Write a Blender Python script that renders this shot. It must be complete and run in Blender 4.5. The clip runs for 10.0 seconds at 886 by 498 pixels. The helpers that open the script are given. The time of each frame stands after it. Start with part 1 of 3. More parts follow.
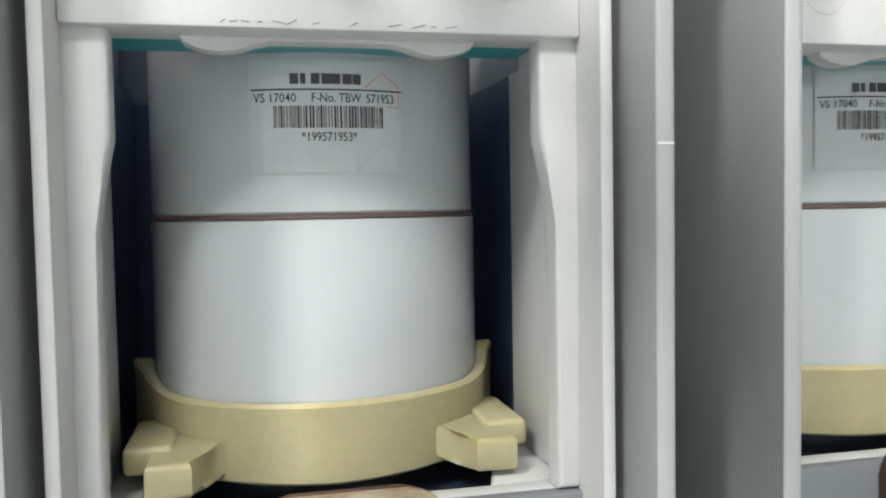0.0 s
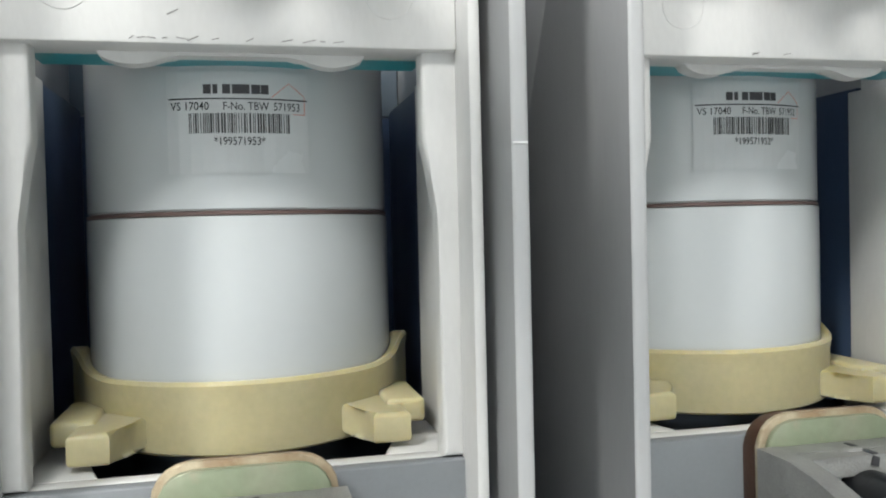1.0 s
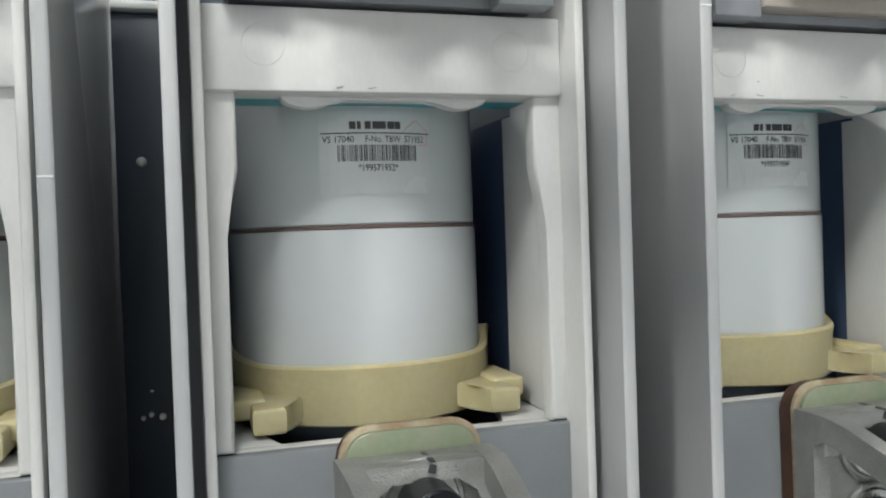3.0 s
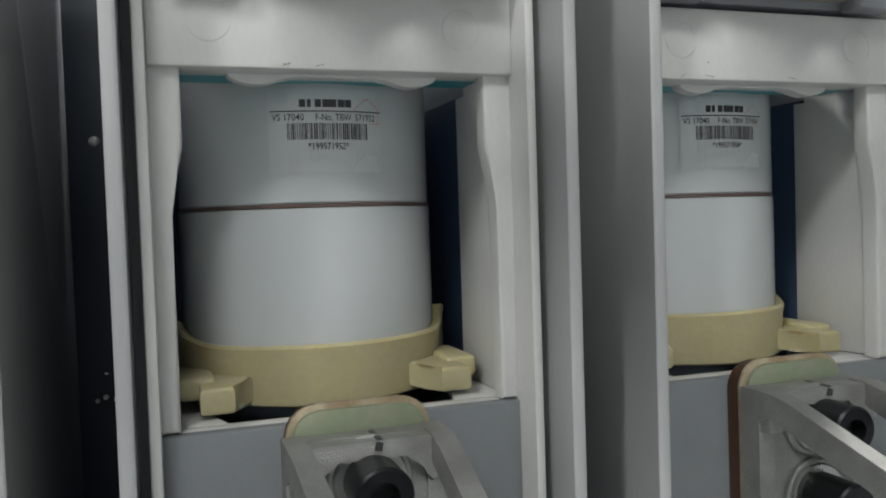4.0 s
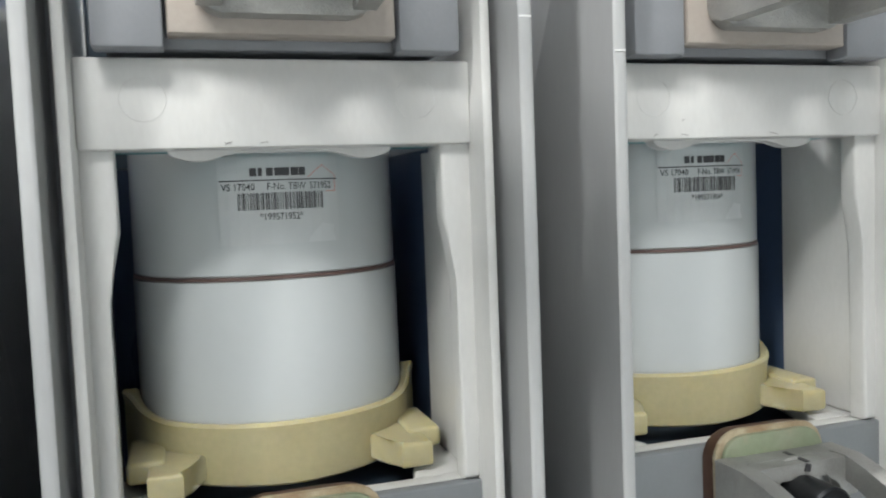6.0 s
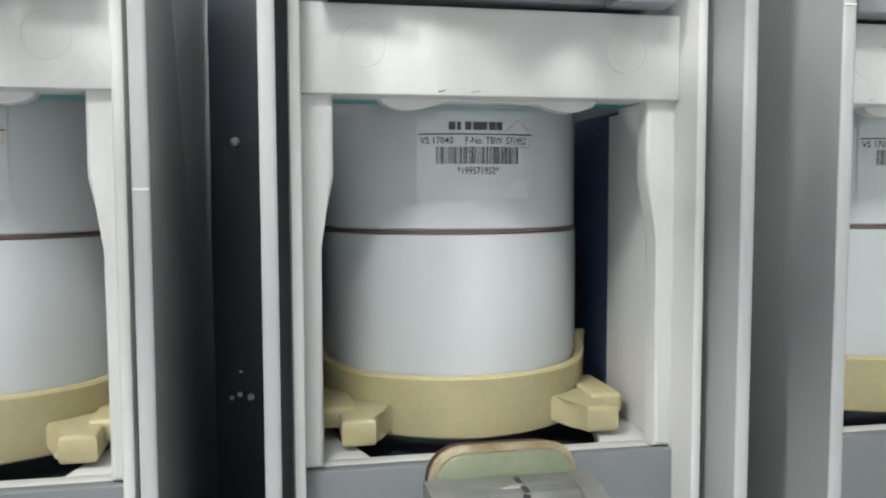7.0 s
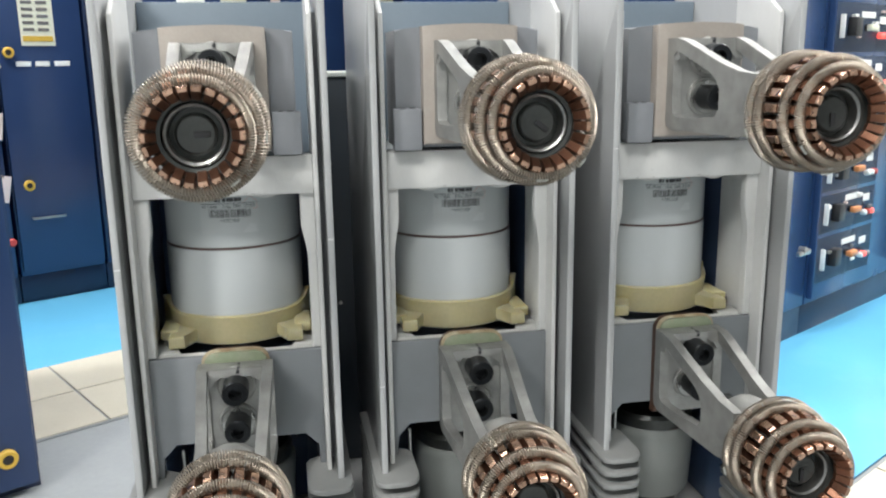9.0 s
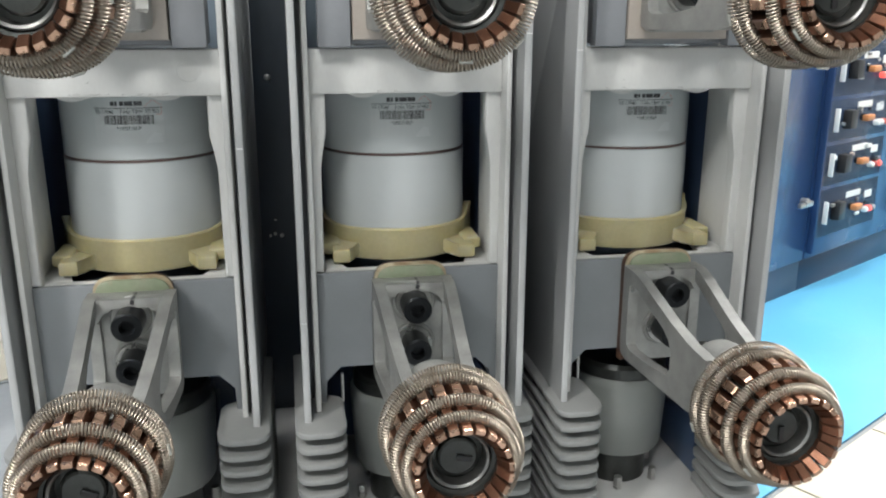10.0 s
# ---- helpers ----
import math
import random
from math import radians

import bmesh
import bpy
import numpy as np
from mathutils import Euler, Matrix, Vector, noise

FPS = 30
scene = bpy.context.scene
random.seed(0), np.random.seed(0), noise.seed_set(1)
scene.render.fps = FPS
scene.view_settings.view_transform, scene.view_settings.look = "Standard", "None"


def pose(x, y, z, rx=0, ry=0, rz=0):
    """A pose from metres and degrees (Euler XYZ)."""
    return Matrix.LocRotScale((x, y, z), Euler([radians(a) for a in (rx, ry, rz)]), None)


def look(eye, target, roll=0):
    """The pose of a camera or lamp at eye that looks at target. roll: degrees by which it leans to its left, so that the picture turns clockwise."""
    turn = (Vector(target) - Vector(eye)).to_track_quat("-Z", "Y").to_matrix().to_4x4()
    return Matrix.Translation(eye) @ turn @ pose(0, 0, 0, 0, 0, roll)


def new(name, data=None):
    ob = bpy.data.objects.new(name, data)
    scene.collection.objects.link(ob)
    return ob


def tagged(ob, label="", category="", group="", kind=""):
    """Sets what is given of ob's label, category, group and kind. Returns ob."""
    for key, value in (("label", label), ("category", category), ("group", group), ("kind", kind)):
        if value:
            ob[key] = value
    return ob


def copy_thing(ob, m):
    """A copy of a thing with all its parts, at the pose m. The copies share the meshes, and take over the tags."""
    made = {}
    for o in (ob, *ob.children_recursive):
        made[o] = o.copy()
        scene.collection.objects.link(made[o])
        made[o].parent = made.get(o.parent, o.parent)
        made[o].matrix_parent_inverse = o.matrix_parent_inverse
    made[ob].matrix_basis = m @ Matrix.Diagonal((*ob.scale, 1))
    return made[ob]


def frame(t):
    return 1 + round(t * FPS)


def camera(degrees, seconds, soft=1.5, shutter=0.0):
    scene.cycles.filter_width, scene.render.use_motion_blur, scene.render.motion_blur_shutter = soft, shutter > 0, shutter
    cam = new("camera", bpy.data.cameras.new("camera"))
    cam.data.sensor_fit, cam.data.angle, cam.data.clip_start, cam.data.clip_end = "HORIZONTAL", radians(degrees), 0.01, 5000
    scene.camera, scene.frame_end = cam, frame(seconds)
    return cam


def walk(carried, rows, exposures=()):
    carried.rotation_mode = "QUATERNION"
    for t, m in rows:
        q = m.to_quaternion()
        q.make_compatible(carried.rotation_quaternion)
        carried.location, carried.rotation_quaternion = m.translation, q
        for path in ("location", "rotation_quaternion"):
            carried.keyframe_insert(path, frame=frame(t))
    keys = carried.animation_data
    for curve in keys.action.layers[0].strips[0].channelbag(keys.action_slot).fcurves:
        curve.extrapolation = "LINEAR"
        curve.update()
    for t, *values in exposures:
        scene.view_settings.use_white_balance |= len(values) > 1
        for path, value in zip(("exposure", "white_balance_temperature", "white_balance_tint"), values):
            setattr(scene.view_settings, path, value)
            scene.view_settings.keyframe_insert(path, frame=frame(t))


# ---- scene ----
cam = camera(55.94, 10.0, soft=2.0, shutter=0.15)
PATH = [
    (0, look((-0.2340, -0.2403, 0.6286), (-0.0151, 0.7343, 0.5814), -1.08)),
    (0.5, look((-0.2085, -0.2719, 0.6196), (0.0002, 0.7059, 0.6025), -1.47)),
    (1, look((-0.2058, -0.2775, 0.6194), (0.0162, 0.6973, 0.5953), -1.36)),
    (1.5, look((-0.1930, -0.2898, 0.6275), (0.0293, 0.6840, 0.5808), -1.00)),
    (2, look((-0.1566, -0.2960, 0.6294), (0.0854, 0.6733, 0.5853), -1.06)),
    (2.5, look((-0.1047, -0.3165, 0.6207), (0.1668, 0.6458, 0.6058), -1.79)),
    (2.7, look((-0.0920, -0.3276, 0.6234), (0.1844, 0.6333, 0.6082), -1.87)),
    (3.8, look((-0.0722, -0.3282, 0.6155), (0.2490, 0.6184, 0.5898), -1.99)),
    (4, look((-0.0712, -0.3303, 0.6189), (0.2482, 0.6167, 0.5841), -1.87)),
    (4.5, look((-0.0299, -0.3285, 0.6229), (0.2962, 0.6159, 0.5795), -1.90)),
    (5, look((0.0168, -0.3251, 0.6275), (0.3251, 0.6248, 0.5761), -2.37)),
    (5.2, look((0.0265, -0.3245, 0.6314), (0.3290, 0.6268, 0.5724), -2.78)),
    (6.3, look((-0.0568, -0.3206, 0.6647), (0.2376, 0.6326, 0.5960), -1.72)),
    (6.5, look((-0.0462, -0.3215, 0.6607), (0.1710, 0.6518, 0.5863), -0.78)),
    (6.8, look((-0.0701, -0.3127, 0.6466), (0.1416, 0.6616, 0.5701), -0.54)),
    (7, look((-0.0822, -0.3084, 0.6447), (0.1103, 0.6704, 0.5751), -0.17)),
    (7.3, look((-0.1035, -0.3386, 0.6746), (0.0363, 0.6502, 0.6230), 0.92)),
    (7.5, look((-0.1571, -0.3821, 0.7025), (0.0195, 0.6018, 0.6722), 1.15)),
    (7.8, look((-0.1757, -0.4728, 0.7530), (-0.0162, 0.5129, 0.6989), 0.60)),
    (8, look((-0.1835, -0.5285, 0.7802), (-0.0142, 0.4550, 0.7161), 1.39)),
    (8.3, look((-0.1844, -0.6487, 0.8053), (0.0101, 0.3303, 0.7438), 0.50)),
    (8.5, look((-0.1800, -0.7096, 0.8055), (0.0168, 0.2674, 0.7244), -0.04)),
    (8.8, look((-0.1751, -0.7468, 0.8114), (0.0103, 0.2189, 0.6297), -0.75)),
    (9, look((-0.1604, -0.7165, 0.7878), (0.0223, 0.2421, 0.5694), -0.84)),
    (9.5, look((-0.1245, -0.6457, 0.7601), (0.0646, 0.3056, 0.5165), -0.25)),
    (10, look((-0.0896, -0.6353, 0.7363), (0.0854, 0.3119, 0.4674), 0.14)),
]
EXPOSURES = [(0.0, 0.46), (1.0, 0.45), (2.6, 0.42), (3.8, -0.30), (4.5, -0.38), (5.2, -0.06), (6.4, 0.44), (7.0, 0.46), (7.6, 0.42), (8.0, 0.02), (8.3, 0.02), (9.0, -0.04), (9.5, -0.06), (10.0, -0.04)]
walk(cam, PATH, EXPOSURES)

Z0 = 0.68          # height of the lower edge of the cross beams
PITCH = 0.21       # distance between pole centres
POLES = (-PITCH, 0.0, PITCH)

# ---------------------------------------------------------------- light
world = bpy.data.worlds.new("room_air")
world.use_nodes = True
world.node_tree.nodes["Background"].inputs[0].default_value = (0.75, 0.87, 1.0, 1)
world.node_tree.nodes["Background"].inputs[1].default_value = 0.05
scene.world = world


def area_lamp(name, m, sx, sy, power, colour):
    d = bpy.data.lights.new(name, "AREA")
    d.shape, d.size, d.size_y, d.energy, d.color = "RECTANGLE", sx, sy, power, colour
    ob = new(name, d)
    ob.matrix_world = m
    return ob


CEIL = 3.1
# all out of view; the 240 W one is added for glare on the control row
LAMPS = ((-0.75, -2.10, 62), (-2.0, -1.75, 112), (-1.3, 1.5, 138), (0.9, 1.0, 65), (2.6, 0.6, 100), (4.7, 2.2, 240), (-3.6, 0.6, 40))
for lx, ly, watts in LAMPS:
    area_lamp("tube_light", pose(lx, ly, CEIL - 0.09, 0, 0, 30), 1.25, 0.22, watts, (0.995, 0.985, 0.955))


# ---------------------------------------------------------------- materials
def material(name, base, rough=0.5, metal=0.0, vary=0.1, scale=40.0, fine=400.0, bump=0.05, tint=None, spread=0.0,
             stain=0.0, stain_colour=(0.2, 0.17, 0.13), stretch=(1, 1, 1), coat=0.0, subsurface=0.0, rough_vary=0.1):
    m = bpy.data.materials.new(name)
    m.use_nodes = True
    nt = m.node_tree
    b = nt.nodes["Principled BSDF"]
    tc = nt.nodes.new("ShaderNodeTexCoord")
    mp = nt.nodes.new("ShaderNodeMapping")
    mp.inputs["Scale"].default_value = stretch
    nt.links.new(tc.outputs["Object"], mp.inputs["Vector"])
    big = nt.nodes.new("ShaderNodeTexNoise")
    big.inputs["Scale"].default_value, big.inputs["Detail"].default_value = scale, 5
    small = nt.nodes.new("ShaderNodeTexNoise")
    small.inputs["Scale"].default_value, small.inputs["Detail"].default_value = fine, 3
    for n in (big, small):
        nt.links.new(mp.outputs["Vector"], n.inputs["Vector"])
    ramp = nt.nodes.new("ShaderNodeValToRGB")
    tint = tint or tuple(c * (1 - vary) for c in base)
    ramp.color_ramp.elements[0].position, ramp.color_ramp.elements[1].position = 0.3, 0.7
    ramp.color_ramp.elements[0].color, ramp.color_ramp.elements[1].color = (*tint, 1), (*base, 1)
    nt.links.new(big.outputs["Fac"], ramp.inputs["Fac"])
    mix = nt.nodes.new("ShaderNodeMixRGB")
    mix.blend_type = "MULTIPLY"
    mix.inputs["Fac"].default_value = vary
    nt.links.new(ramp.outputs["Color"], mix.inputs["Color1"])
    nt.links.new(small.outputs["Color"], mix.inputs["Color2"])
    grey = nt.nodes.new("ShaderNodeRGBToBW")
    nt.links.new(small.outputs["Color"], grey.inputs[0])
    nt.links.new(grey.outputs[0], mix.inputs["Color2"])
    out = mix.outputs["Color"]
    if stain:
        st = nt.nodes.new("ShaderNodeTexNoise")
        st.inputs["Scale"].default_value, st.inputs["Detail"].default_value = scale * 2.3, 7
        nt.links.new(mp.outputs["Vector"], st.inputs["Vector"])
        sr = nt.nodes.new("ShaderNodeValToRGB")
        sr.color_ramp.elements[0].position, sr.color_ramp.elements[1].position = 0.55, 0.75
        nt.links.new(st.outputs["Fac"], sr.inputs["Fac"])
        ml = nt.nodes.new("ShaderNodeMath")
        ml.operation = "MULTIPLY"
        ml.inputs[1].default_value = stain
        nt.links.new(sr.outputs["Color"], ml.inputs[0])
        m2 = nt.nodes.new("ShaderNodeMixRGB")
        nt.links.new(ml.outputs[0], m2.inputs["Fac"])
        nt.links.new(out, m2.inputs["Color1"])
        m2.inputs["Color2"].default_value = (*stain_colour, 1)
        out = m2.outputs["Color"]
    if spread:
        inf = nt.nodes.new("ShaderNodeObjectInfo")
        hv = nt.nodes.new("ShaderNodeHueSaturation")
        mr = nt.nodes.new("ShaderNodeMapRange")
        mr.inputs["To Min"].default_value, mr.inputs["To Max"].default_value = 1 - spread, 1 + spread
        nt.links.new(inf.outputs["Random"], mr.inputs["Value"])
        nt.links.new(mr.outputs["Result"], hv.inputs["Value"])
        nt.links.new(out, hv.inputs["Color"])
        out = hv.outputs["Color"]
    nt.links.new(out, b.inputs["Base Color"])
    rr = nt.nodes.new("ShaderNodeMapRange")
    rr.inputs["To Min"].default_value, rr.inputs["To Max"].default_value = max(0.02, rough - rough_vary), min(1, rough + rough_vary)
    nt.links.new(big.outputs["Fac"], rr.inputs["Value"])
    nt.links.new(rr.outputs["Result"], b.inputs["Roughness"])
    b.inputs["Metallic"].default_value = metal
    b.inputs["Coat Weight"].default_value = coat
    if subsurface:
        b.inputs["Subsurface Weight"].default_value = subsurface
        b.inputs["Subsurface Radius"].default_value = (0.01, 0.008, 0.004)
        b.inputs["Subsurface Scale"].default_value = 0.6
    if bump:
        bp = nt.nodes.new("ShaderNodeBump")
        bp.inputs["Strength"].default_value, bp.inputs["Distance"].default_value = bump, 0.002
        nt.links.new(small.outputs["Fac"], bp.inputs["Height"])
        nt.links.new(bp.outputs["Normal"], b.inputs["Normal"])
    return m


def glowing(name, colour, strength):
    m = bpy.data.materials.new(name)
    m.use_nodes = True
    b = m.node_tree.nodes["Principled BSDF"]
    b.inputs["Base Color"].default_value = (*colour, 1)
    b.inputs["Emission Color"].default_value = (*colour, 1)
    b.inputs["Emission Strength"].default_value = strength
    return m


SHELL = material("grey_moulded_resin", (0.645, 0.645, 0.632), 0.40, vary=0.12, scale=14, fine=500, bump=0.05, stain=0.38, stain_colour=(0.46, 0.46, 0.44), stretch=(1, 1, 0.4))
# cool grey, taken darker to hold the shade below arms and tulips
PANEL = material("cool_grey_shaded_resin", (0.215, 0.23, 0.245), 0.5, vary=0.14, scale=18, fine=600, bump=0.04, stain=0.12, stain_colour=(0.28, 0.30, 0.31))
# shell resin again, its base colour darkened for the shade low down
FOOT = material("shaded_foot_resin", (0.28, 0.285, 0.28), 0.5, vary=0.15, scale=25, fine=500, bump=0.06, stain=0.25, stain_colour=(0.30, 0.30, 0.28))
GLOSS = material("glossy_grey_resin", (0.45, 0.457, 0.46), 0.26, vary=0.10, scale=14, fine=500, bump=0.02, stain=0.06, stain_colour=(0.40, 0.40, 0.37), stretch=(1, 1, 0.2), rough_vary=0.02)
BLOCK = material("blue_grey_resin", (0.24, 0.25, 0.27), 0.5, vary=0.12, scale=25, fine=600, bump=0.05)
BACKSHEET = material("blue_grey_sheet", (0.20, 0.25, 0.30), 0.35, vary=0.1, scale=10, fine=300, bump=0.02)
CERAMIC = material("white_glazed_ceramic", (0.50, 0.528, 0.535), 0.24, vary=0.04, scale=9, fine=200, bump=0.01, coat=0.3, rough_vary=0.05)
SEAM = material("brown_joint_line", (0.16, 0.10, 0.09), 0.5, vary=0.3, scale=60)
PAPER = material("label_film", (0.51, 0.535, 0.54), 0.26, vary=0.03, scale=30, bump=0.0, coat=0.3)
INK = material("black_print", (0.05, 0.05, 0.055), 0.5, vary=0.1, bump=0.0)
SCUFF = material("scuff_mark", (0.20, 0.19, 0.18), 0.6, vary=0.3, bump=0.0)
GREYINK = material("worn_print", (0.16, 0.15, 0.15), 0.5, vary=0.2, bump=0.0)
REDINK = material("red_print", (0.62, 0.25, 0.2), 0.5, vary=0.1, bump=0.0)
POLYAMIDE = material("yellowed_polyamide", (0.54, 0.49, 0.295), 0.36, vary=0.22, scale=16, fine=300, bump=0.03, subsurface=0.6, stain=0.1, stain_colour=(0.45, 0.4, 0.2))
TEAL = material("teal_insulation", (0.05, 0.33, 0.38), 0.4, vary=0.15, scale=60)
CAST = material("cast_aluminium", (0.46, 0.46, 0.44), 0.46, 0.55, vary=0.3, scale=55, fine=1100, bump=0.35, stain=0.4, stain_colour=(0.27, 0.26, 0.24))
PASSIVATED = material("green_passivated_plate", (0.35, 0.37, 0.265), 0.45, 0.25, vary=0.25, scale=40, fine=300, bump=0.08, tint=(0.25, 0.32, 0.20), stain=0.6, stain_colour=(0.40, 0.32, 0.24))
RUSTY = material("tarnished_copper_edge", (0.58, 0.51, 0.36), 0.5, 0.2, vary=0.3, scale=90, fine=400, bump=0.15, tint=(0.36, 0.25, 0.15), stain=0.5, stain_colour=(0.68, 0.62, 0.47))
BROWN = material("brown_oxide", (0.115, 0.058, 0.036), 0.55, 0.2, vary=0.3, scale=60, fine=400, bump=0.15)
COPPERPLATE = material("dull_silvered_copper", (0.47, 0.42, 0.375), 0.5, 0.3, vary=0.2, scale=22, fine=400, bump=0.08, stain=0.5, stain_colour=(0.38, 0.32, 0.275))
COPPER = material("worn_copper", (0.36, 0.175, 0.11), 0.36, 0.9, vary=0.35, scale=90, fine=900, bump=0.12, spread=0.35, stain=0.4, stain_colour=(0.16, 0.08, 0.055))
FINGERTIP = material("polished_copper_tip", (0.66, 0.42, 0.30), 0.28, 0.95, vary=0.25, scale=90, fine=900, bump=0.08, spread=0.3)
SPRING = material("dull_spring_steel", (0.47, 0.41, 0.34), 0.40, 0.85, vary=0.25, scale=60, fine=700, bump=0.05)
STEEL = material("plain_steel", (0.55, 0.55, 0.53), 0.3, 0.9, vary=0.2, scale=60)
DARKSTEEL = material("greasy_dark_steel", (0.10, 0.105, 0.10), 0.35, 0.7, vary=0.4, scale=60, fine=500, bump=0.15)
COREMETAL = material("turned_core", (0.34, 0.34, 0.33), 0.36, 0.9, vary=0.3, scale=60)
BLACKBOLT = material("black_oxide_bolt", (0.025, 0.028, 0.032), 0.38, 0.6, vary=0.3, scale=90)
# navy of the back panel, and of added sheets that carry the interior's shade
NAVYSHADE = material("navy_sheet_and_shade", (0.055, 0.088, 0.16), 0.28, vary=0.15, scale=10, fine=400, bump=0.02, stretch=(1, 1, 0.3), rough_vary=0.02)
HOUSING = material("dark_painted_steel", (0.028, 0.041, 0.058), 0.32, 0.0, vary=0.2, rough_vary=0.03, scale=12, fine=500, bump=0.04)
ZINC = material("galvanised_edge", (0.62, 0.62, 0.58), 0.3, 0.85, vary=0.2, scale=60)
EDGEPAINT = material("off_white_paint", (0.76, 0.78, 0.74), 0.3, vary=0.06, scale=30, fine=400, bump=0.03)
INSULATOR = material("grey_epoxy", (0.22, 0.23, 0.22), 0.35, vary=0.1, scale=30, fine=500)
NAVY = material("navy_enamel", (0.028, 0.057, 0.148), 0.24, vary=0.15, scale=3, fine=350, bump=0.03, rough_vary=0.08)
NAVYDARK = material("navy_plinth", (0.012, 0.026, 0.07), 0.4, vary=0.2, scale=4, fine=350)
BLUEPANEL = material("mid_blue_enamel", (0.029, 0.065, 0.165), 0.24, vary=0.12, scale=3, fine=350, bump=0.03, rough_vary=0.08)
DRAWER = material("slate_blue_enamel", (0.060, 0.095, 0.17), 0.35, vary=0.2, scale=5, fine=350, spread=0.3)
YELLOW = material("yellow_plastic", (0.62, 0.40, 0.06), 0.45, vary=0.1)
BLACK = material("black_plastic", (0.02, 0.02, 0.022), 0.4, vary=0.2)
GREYPLASTIC = material("grey_plastic", (0.25, 0.27, 0.29), 0.45, vary=0.15)
WHITE = material("white_plate", (0.78, 0.79, 0.78), 0.45, vary=0.06)
CREAM = material("cream_sheet", (0.72, 0.72, 0.58), 0.5, vary=0.1)
PINK = material("pale_tag_card", (0.80, 0.66, 0.62), 0.6, vary=0.1)
ORANGE = material("orange_handle", (0.60, 0.25, 0.10), 0.45, vary=0.15)
REDPLASTIC = material("red_plastic", (0.55, 0.06, 0.05), 0.4, vary=0.1)
GREENLAMP = glowing("green_indicator", (0.05, 0.9, 0.35), 2.5)
REDLAMP = glowing("red_indicator", (0.9, 0.10, 0.08), 1.2)
FLOORGREY = material("worn_concrete", (0.34, 0.36, 0.37), 0.55, vary=0.18, scale=3, fine=90, bump=0.1, stain=0.4, stain_colour=(0.24, 0.25, 0.25))
FLOORBLUE = material("light_blue_floor_paint", (0.12, 0.43, 0.68), 0.35, vary=0.12, scale=2.5, fine=120, bump=0.04, stain=0.15, stain_colour=(0.25, 0.52, 0.70))
TILE = material("beige_floor_tile", (0.60, 0.56, 0.46), 0.5, vary=0.12, scale=6, fine=150, bump=0.05, spread=0.06)
PLASTER = material("pale_plaster", (0.46, 0.48, 0.48), 0.8, vary=0.06, scale=3, fine=200)
CEILING = material("white_ceiling", (0.50, 0.51, 0.51), 0.85, vary=0.04, scale=3)
TUBE = glowing("tube_diffuser", (0.93, 0.98, 1.0), 6.0)


# ---------------------------------------------------------------- mesh tools
def box(x0, x1, y0, y1, z0, z1, bevel=0.0, segments=2, bm=None):
    bm = bm or bmesh.new()
    m = Matrix.Translation(((x0 + x1) / 2, (y0 + y1) / 2, (z0 + z1) / 2)) @ Matrix.Diagonal((x1 - x0, y1 - y0, z1 - z0, 1))
    made = bmesh.ops.create_cube(bm, size=1, matrix=m)
    if bevel:
        edges = {e for v in made["verts"] for e in v.link_edges}
        bmesh.ops.bevel(bm, geom=list(edges), offset=bevel, segments=segments, profile=0.5, affect="EDGES")
    return bm


def tube(r0, r1, y0, y1, n=32, x=0.0, z=0.0, bm=None, bevel=0.0):
    """A capped cylinder or cone along y."""
    bm = bm or bmesh.new()
    m = Matrix.Translation((x, (y0 + y1) / 2, z)) @ Matrix.Rotation(radians(90), 4, "X")
    made = bmesh.ops.create_cone(bm, cap_ends=True, segments=n, radius1=r1, radius2=r0, depth=y1 - y0, matrix=m)
    if bevel:
        caps = [e for v in made["verts"] for e in v.link_edges if len(e.link_faces) == 2 and any(len(f.verts) > 4 for f in e.link_faces)]
        bmesh.ops.bevel(bm, geom=list(set(caps)), offset=bevel, segments=2, profile=0.5, affect="EDGES")
    return bm


def lathe(profile, axis="z", n=64, centre=(0, 0, 0), a0=0.0, a1=2 * math.pi, bm=None):
    """Turns a closed profile of (radius, height) round the axis."""
    bm = bm or bmesh.new()
    full = abs(a1 - a0) > 6.28
    rings = []
    for i in range(n if full else n + 1):
        a = a0 + (a1 - a0) * i / n
        ring = []
        for r, h in profile:
            p = (r * math.cos(a), r * math.sin(a), h) if axis == "z" else (r * math.cos(a), h, r * math.sin(a))
            ring.append(bm.verts.new(Vector(p) + Vector(centre)))
        rings.append(ring)
    k = len(profile)
    for i in range(n):
        p, q = rings[i], rings[(i + 1) % len(rings)]
        for j in range(k):
            bm.faces.new((p[j], p[(j + 1) % k], q[(j + 1) % k], q[j]))
    if not full:
        bm.faces.new(rings[0])
        bm.faces.new(rings[-1])
    return bm


def slab(points, d0, d1, plane="xz", bevel=0.0, bm=None, segments=2):
    """A flat outline of (a, b) drawn out from d0 to d1 across the plane."""
    bm = bm or bmesh.new()
    def at(a, b, d):
        return {"xz": (a, d, b), "yz": (d, a, b), "xy": (a, b, d)}[plane]
    lo = [bm.verts.new(at(a, b, d0)) for a, b in points]
    hi = [bm.verts.new(at(a, b, d1)) for a, b in points]
    faces = [bm.faces.new(lo), bm.faces.new(hi)]
    for i in range(len(points)):
        j = (i + 1) % len(points)
        faces.append(bm.faces.new((lo[i], lo[j], hi[j], hi[i])))
    if bevel:
        rim = {e for f in faces[:2] for e in f.edges}
        bmesh.ops.bevel(bm, geom=list(rim), offset=bevel, segments=segments, profile=0.5, affect="EDGES")
    return bm


def rounded(x0, x1, z0, z1, r, corners="abcd", n=5):
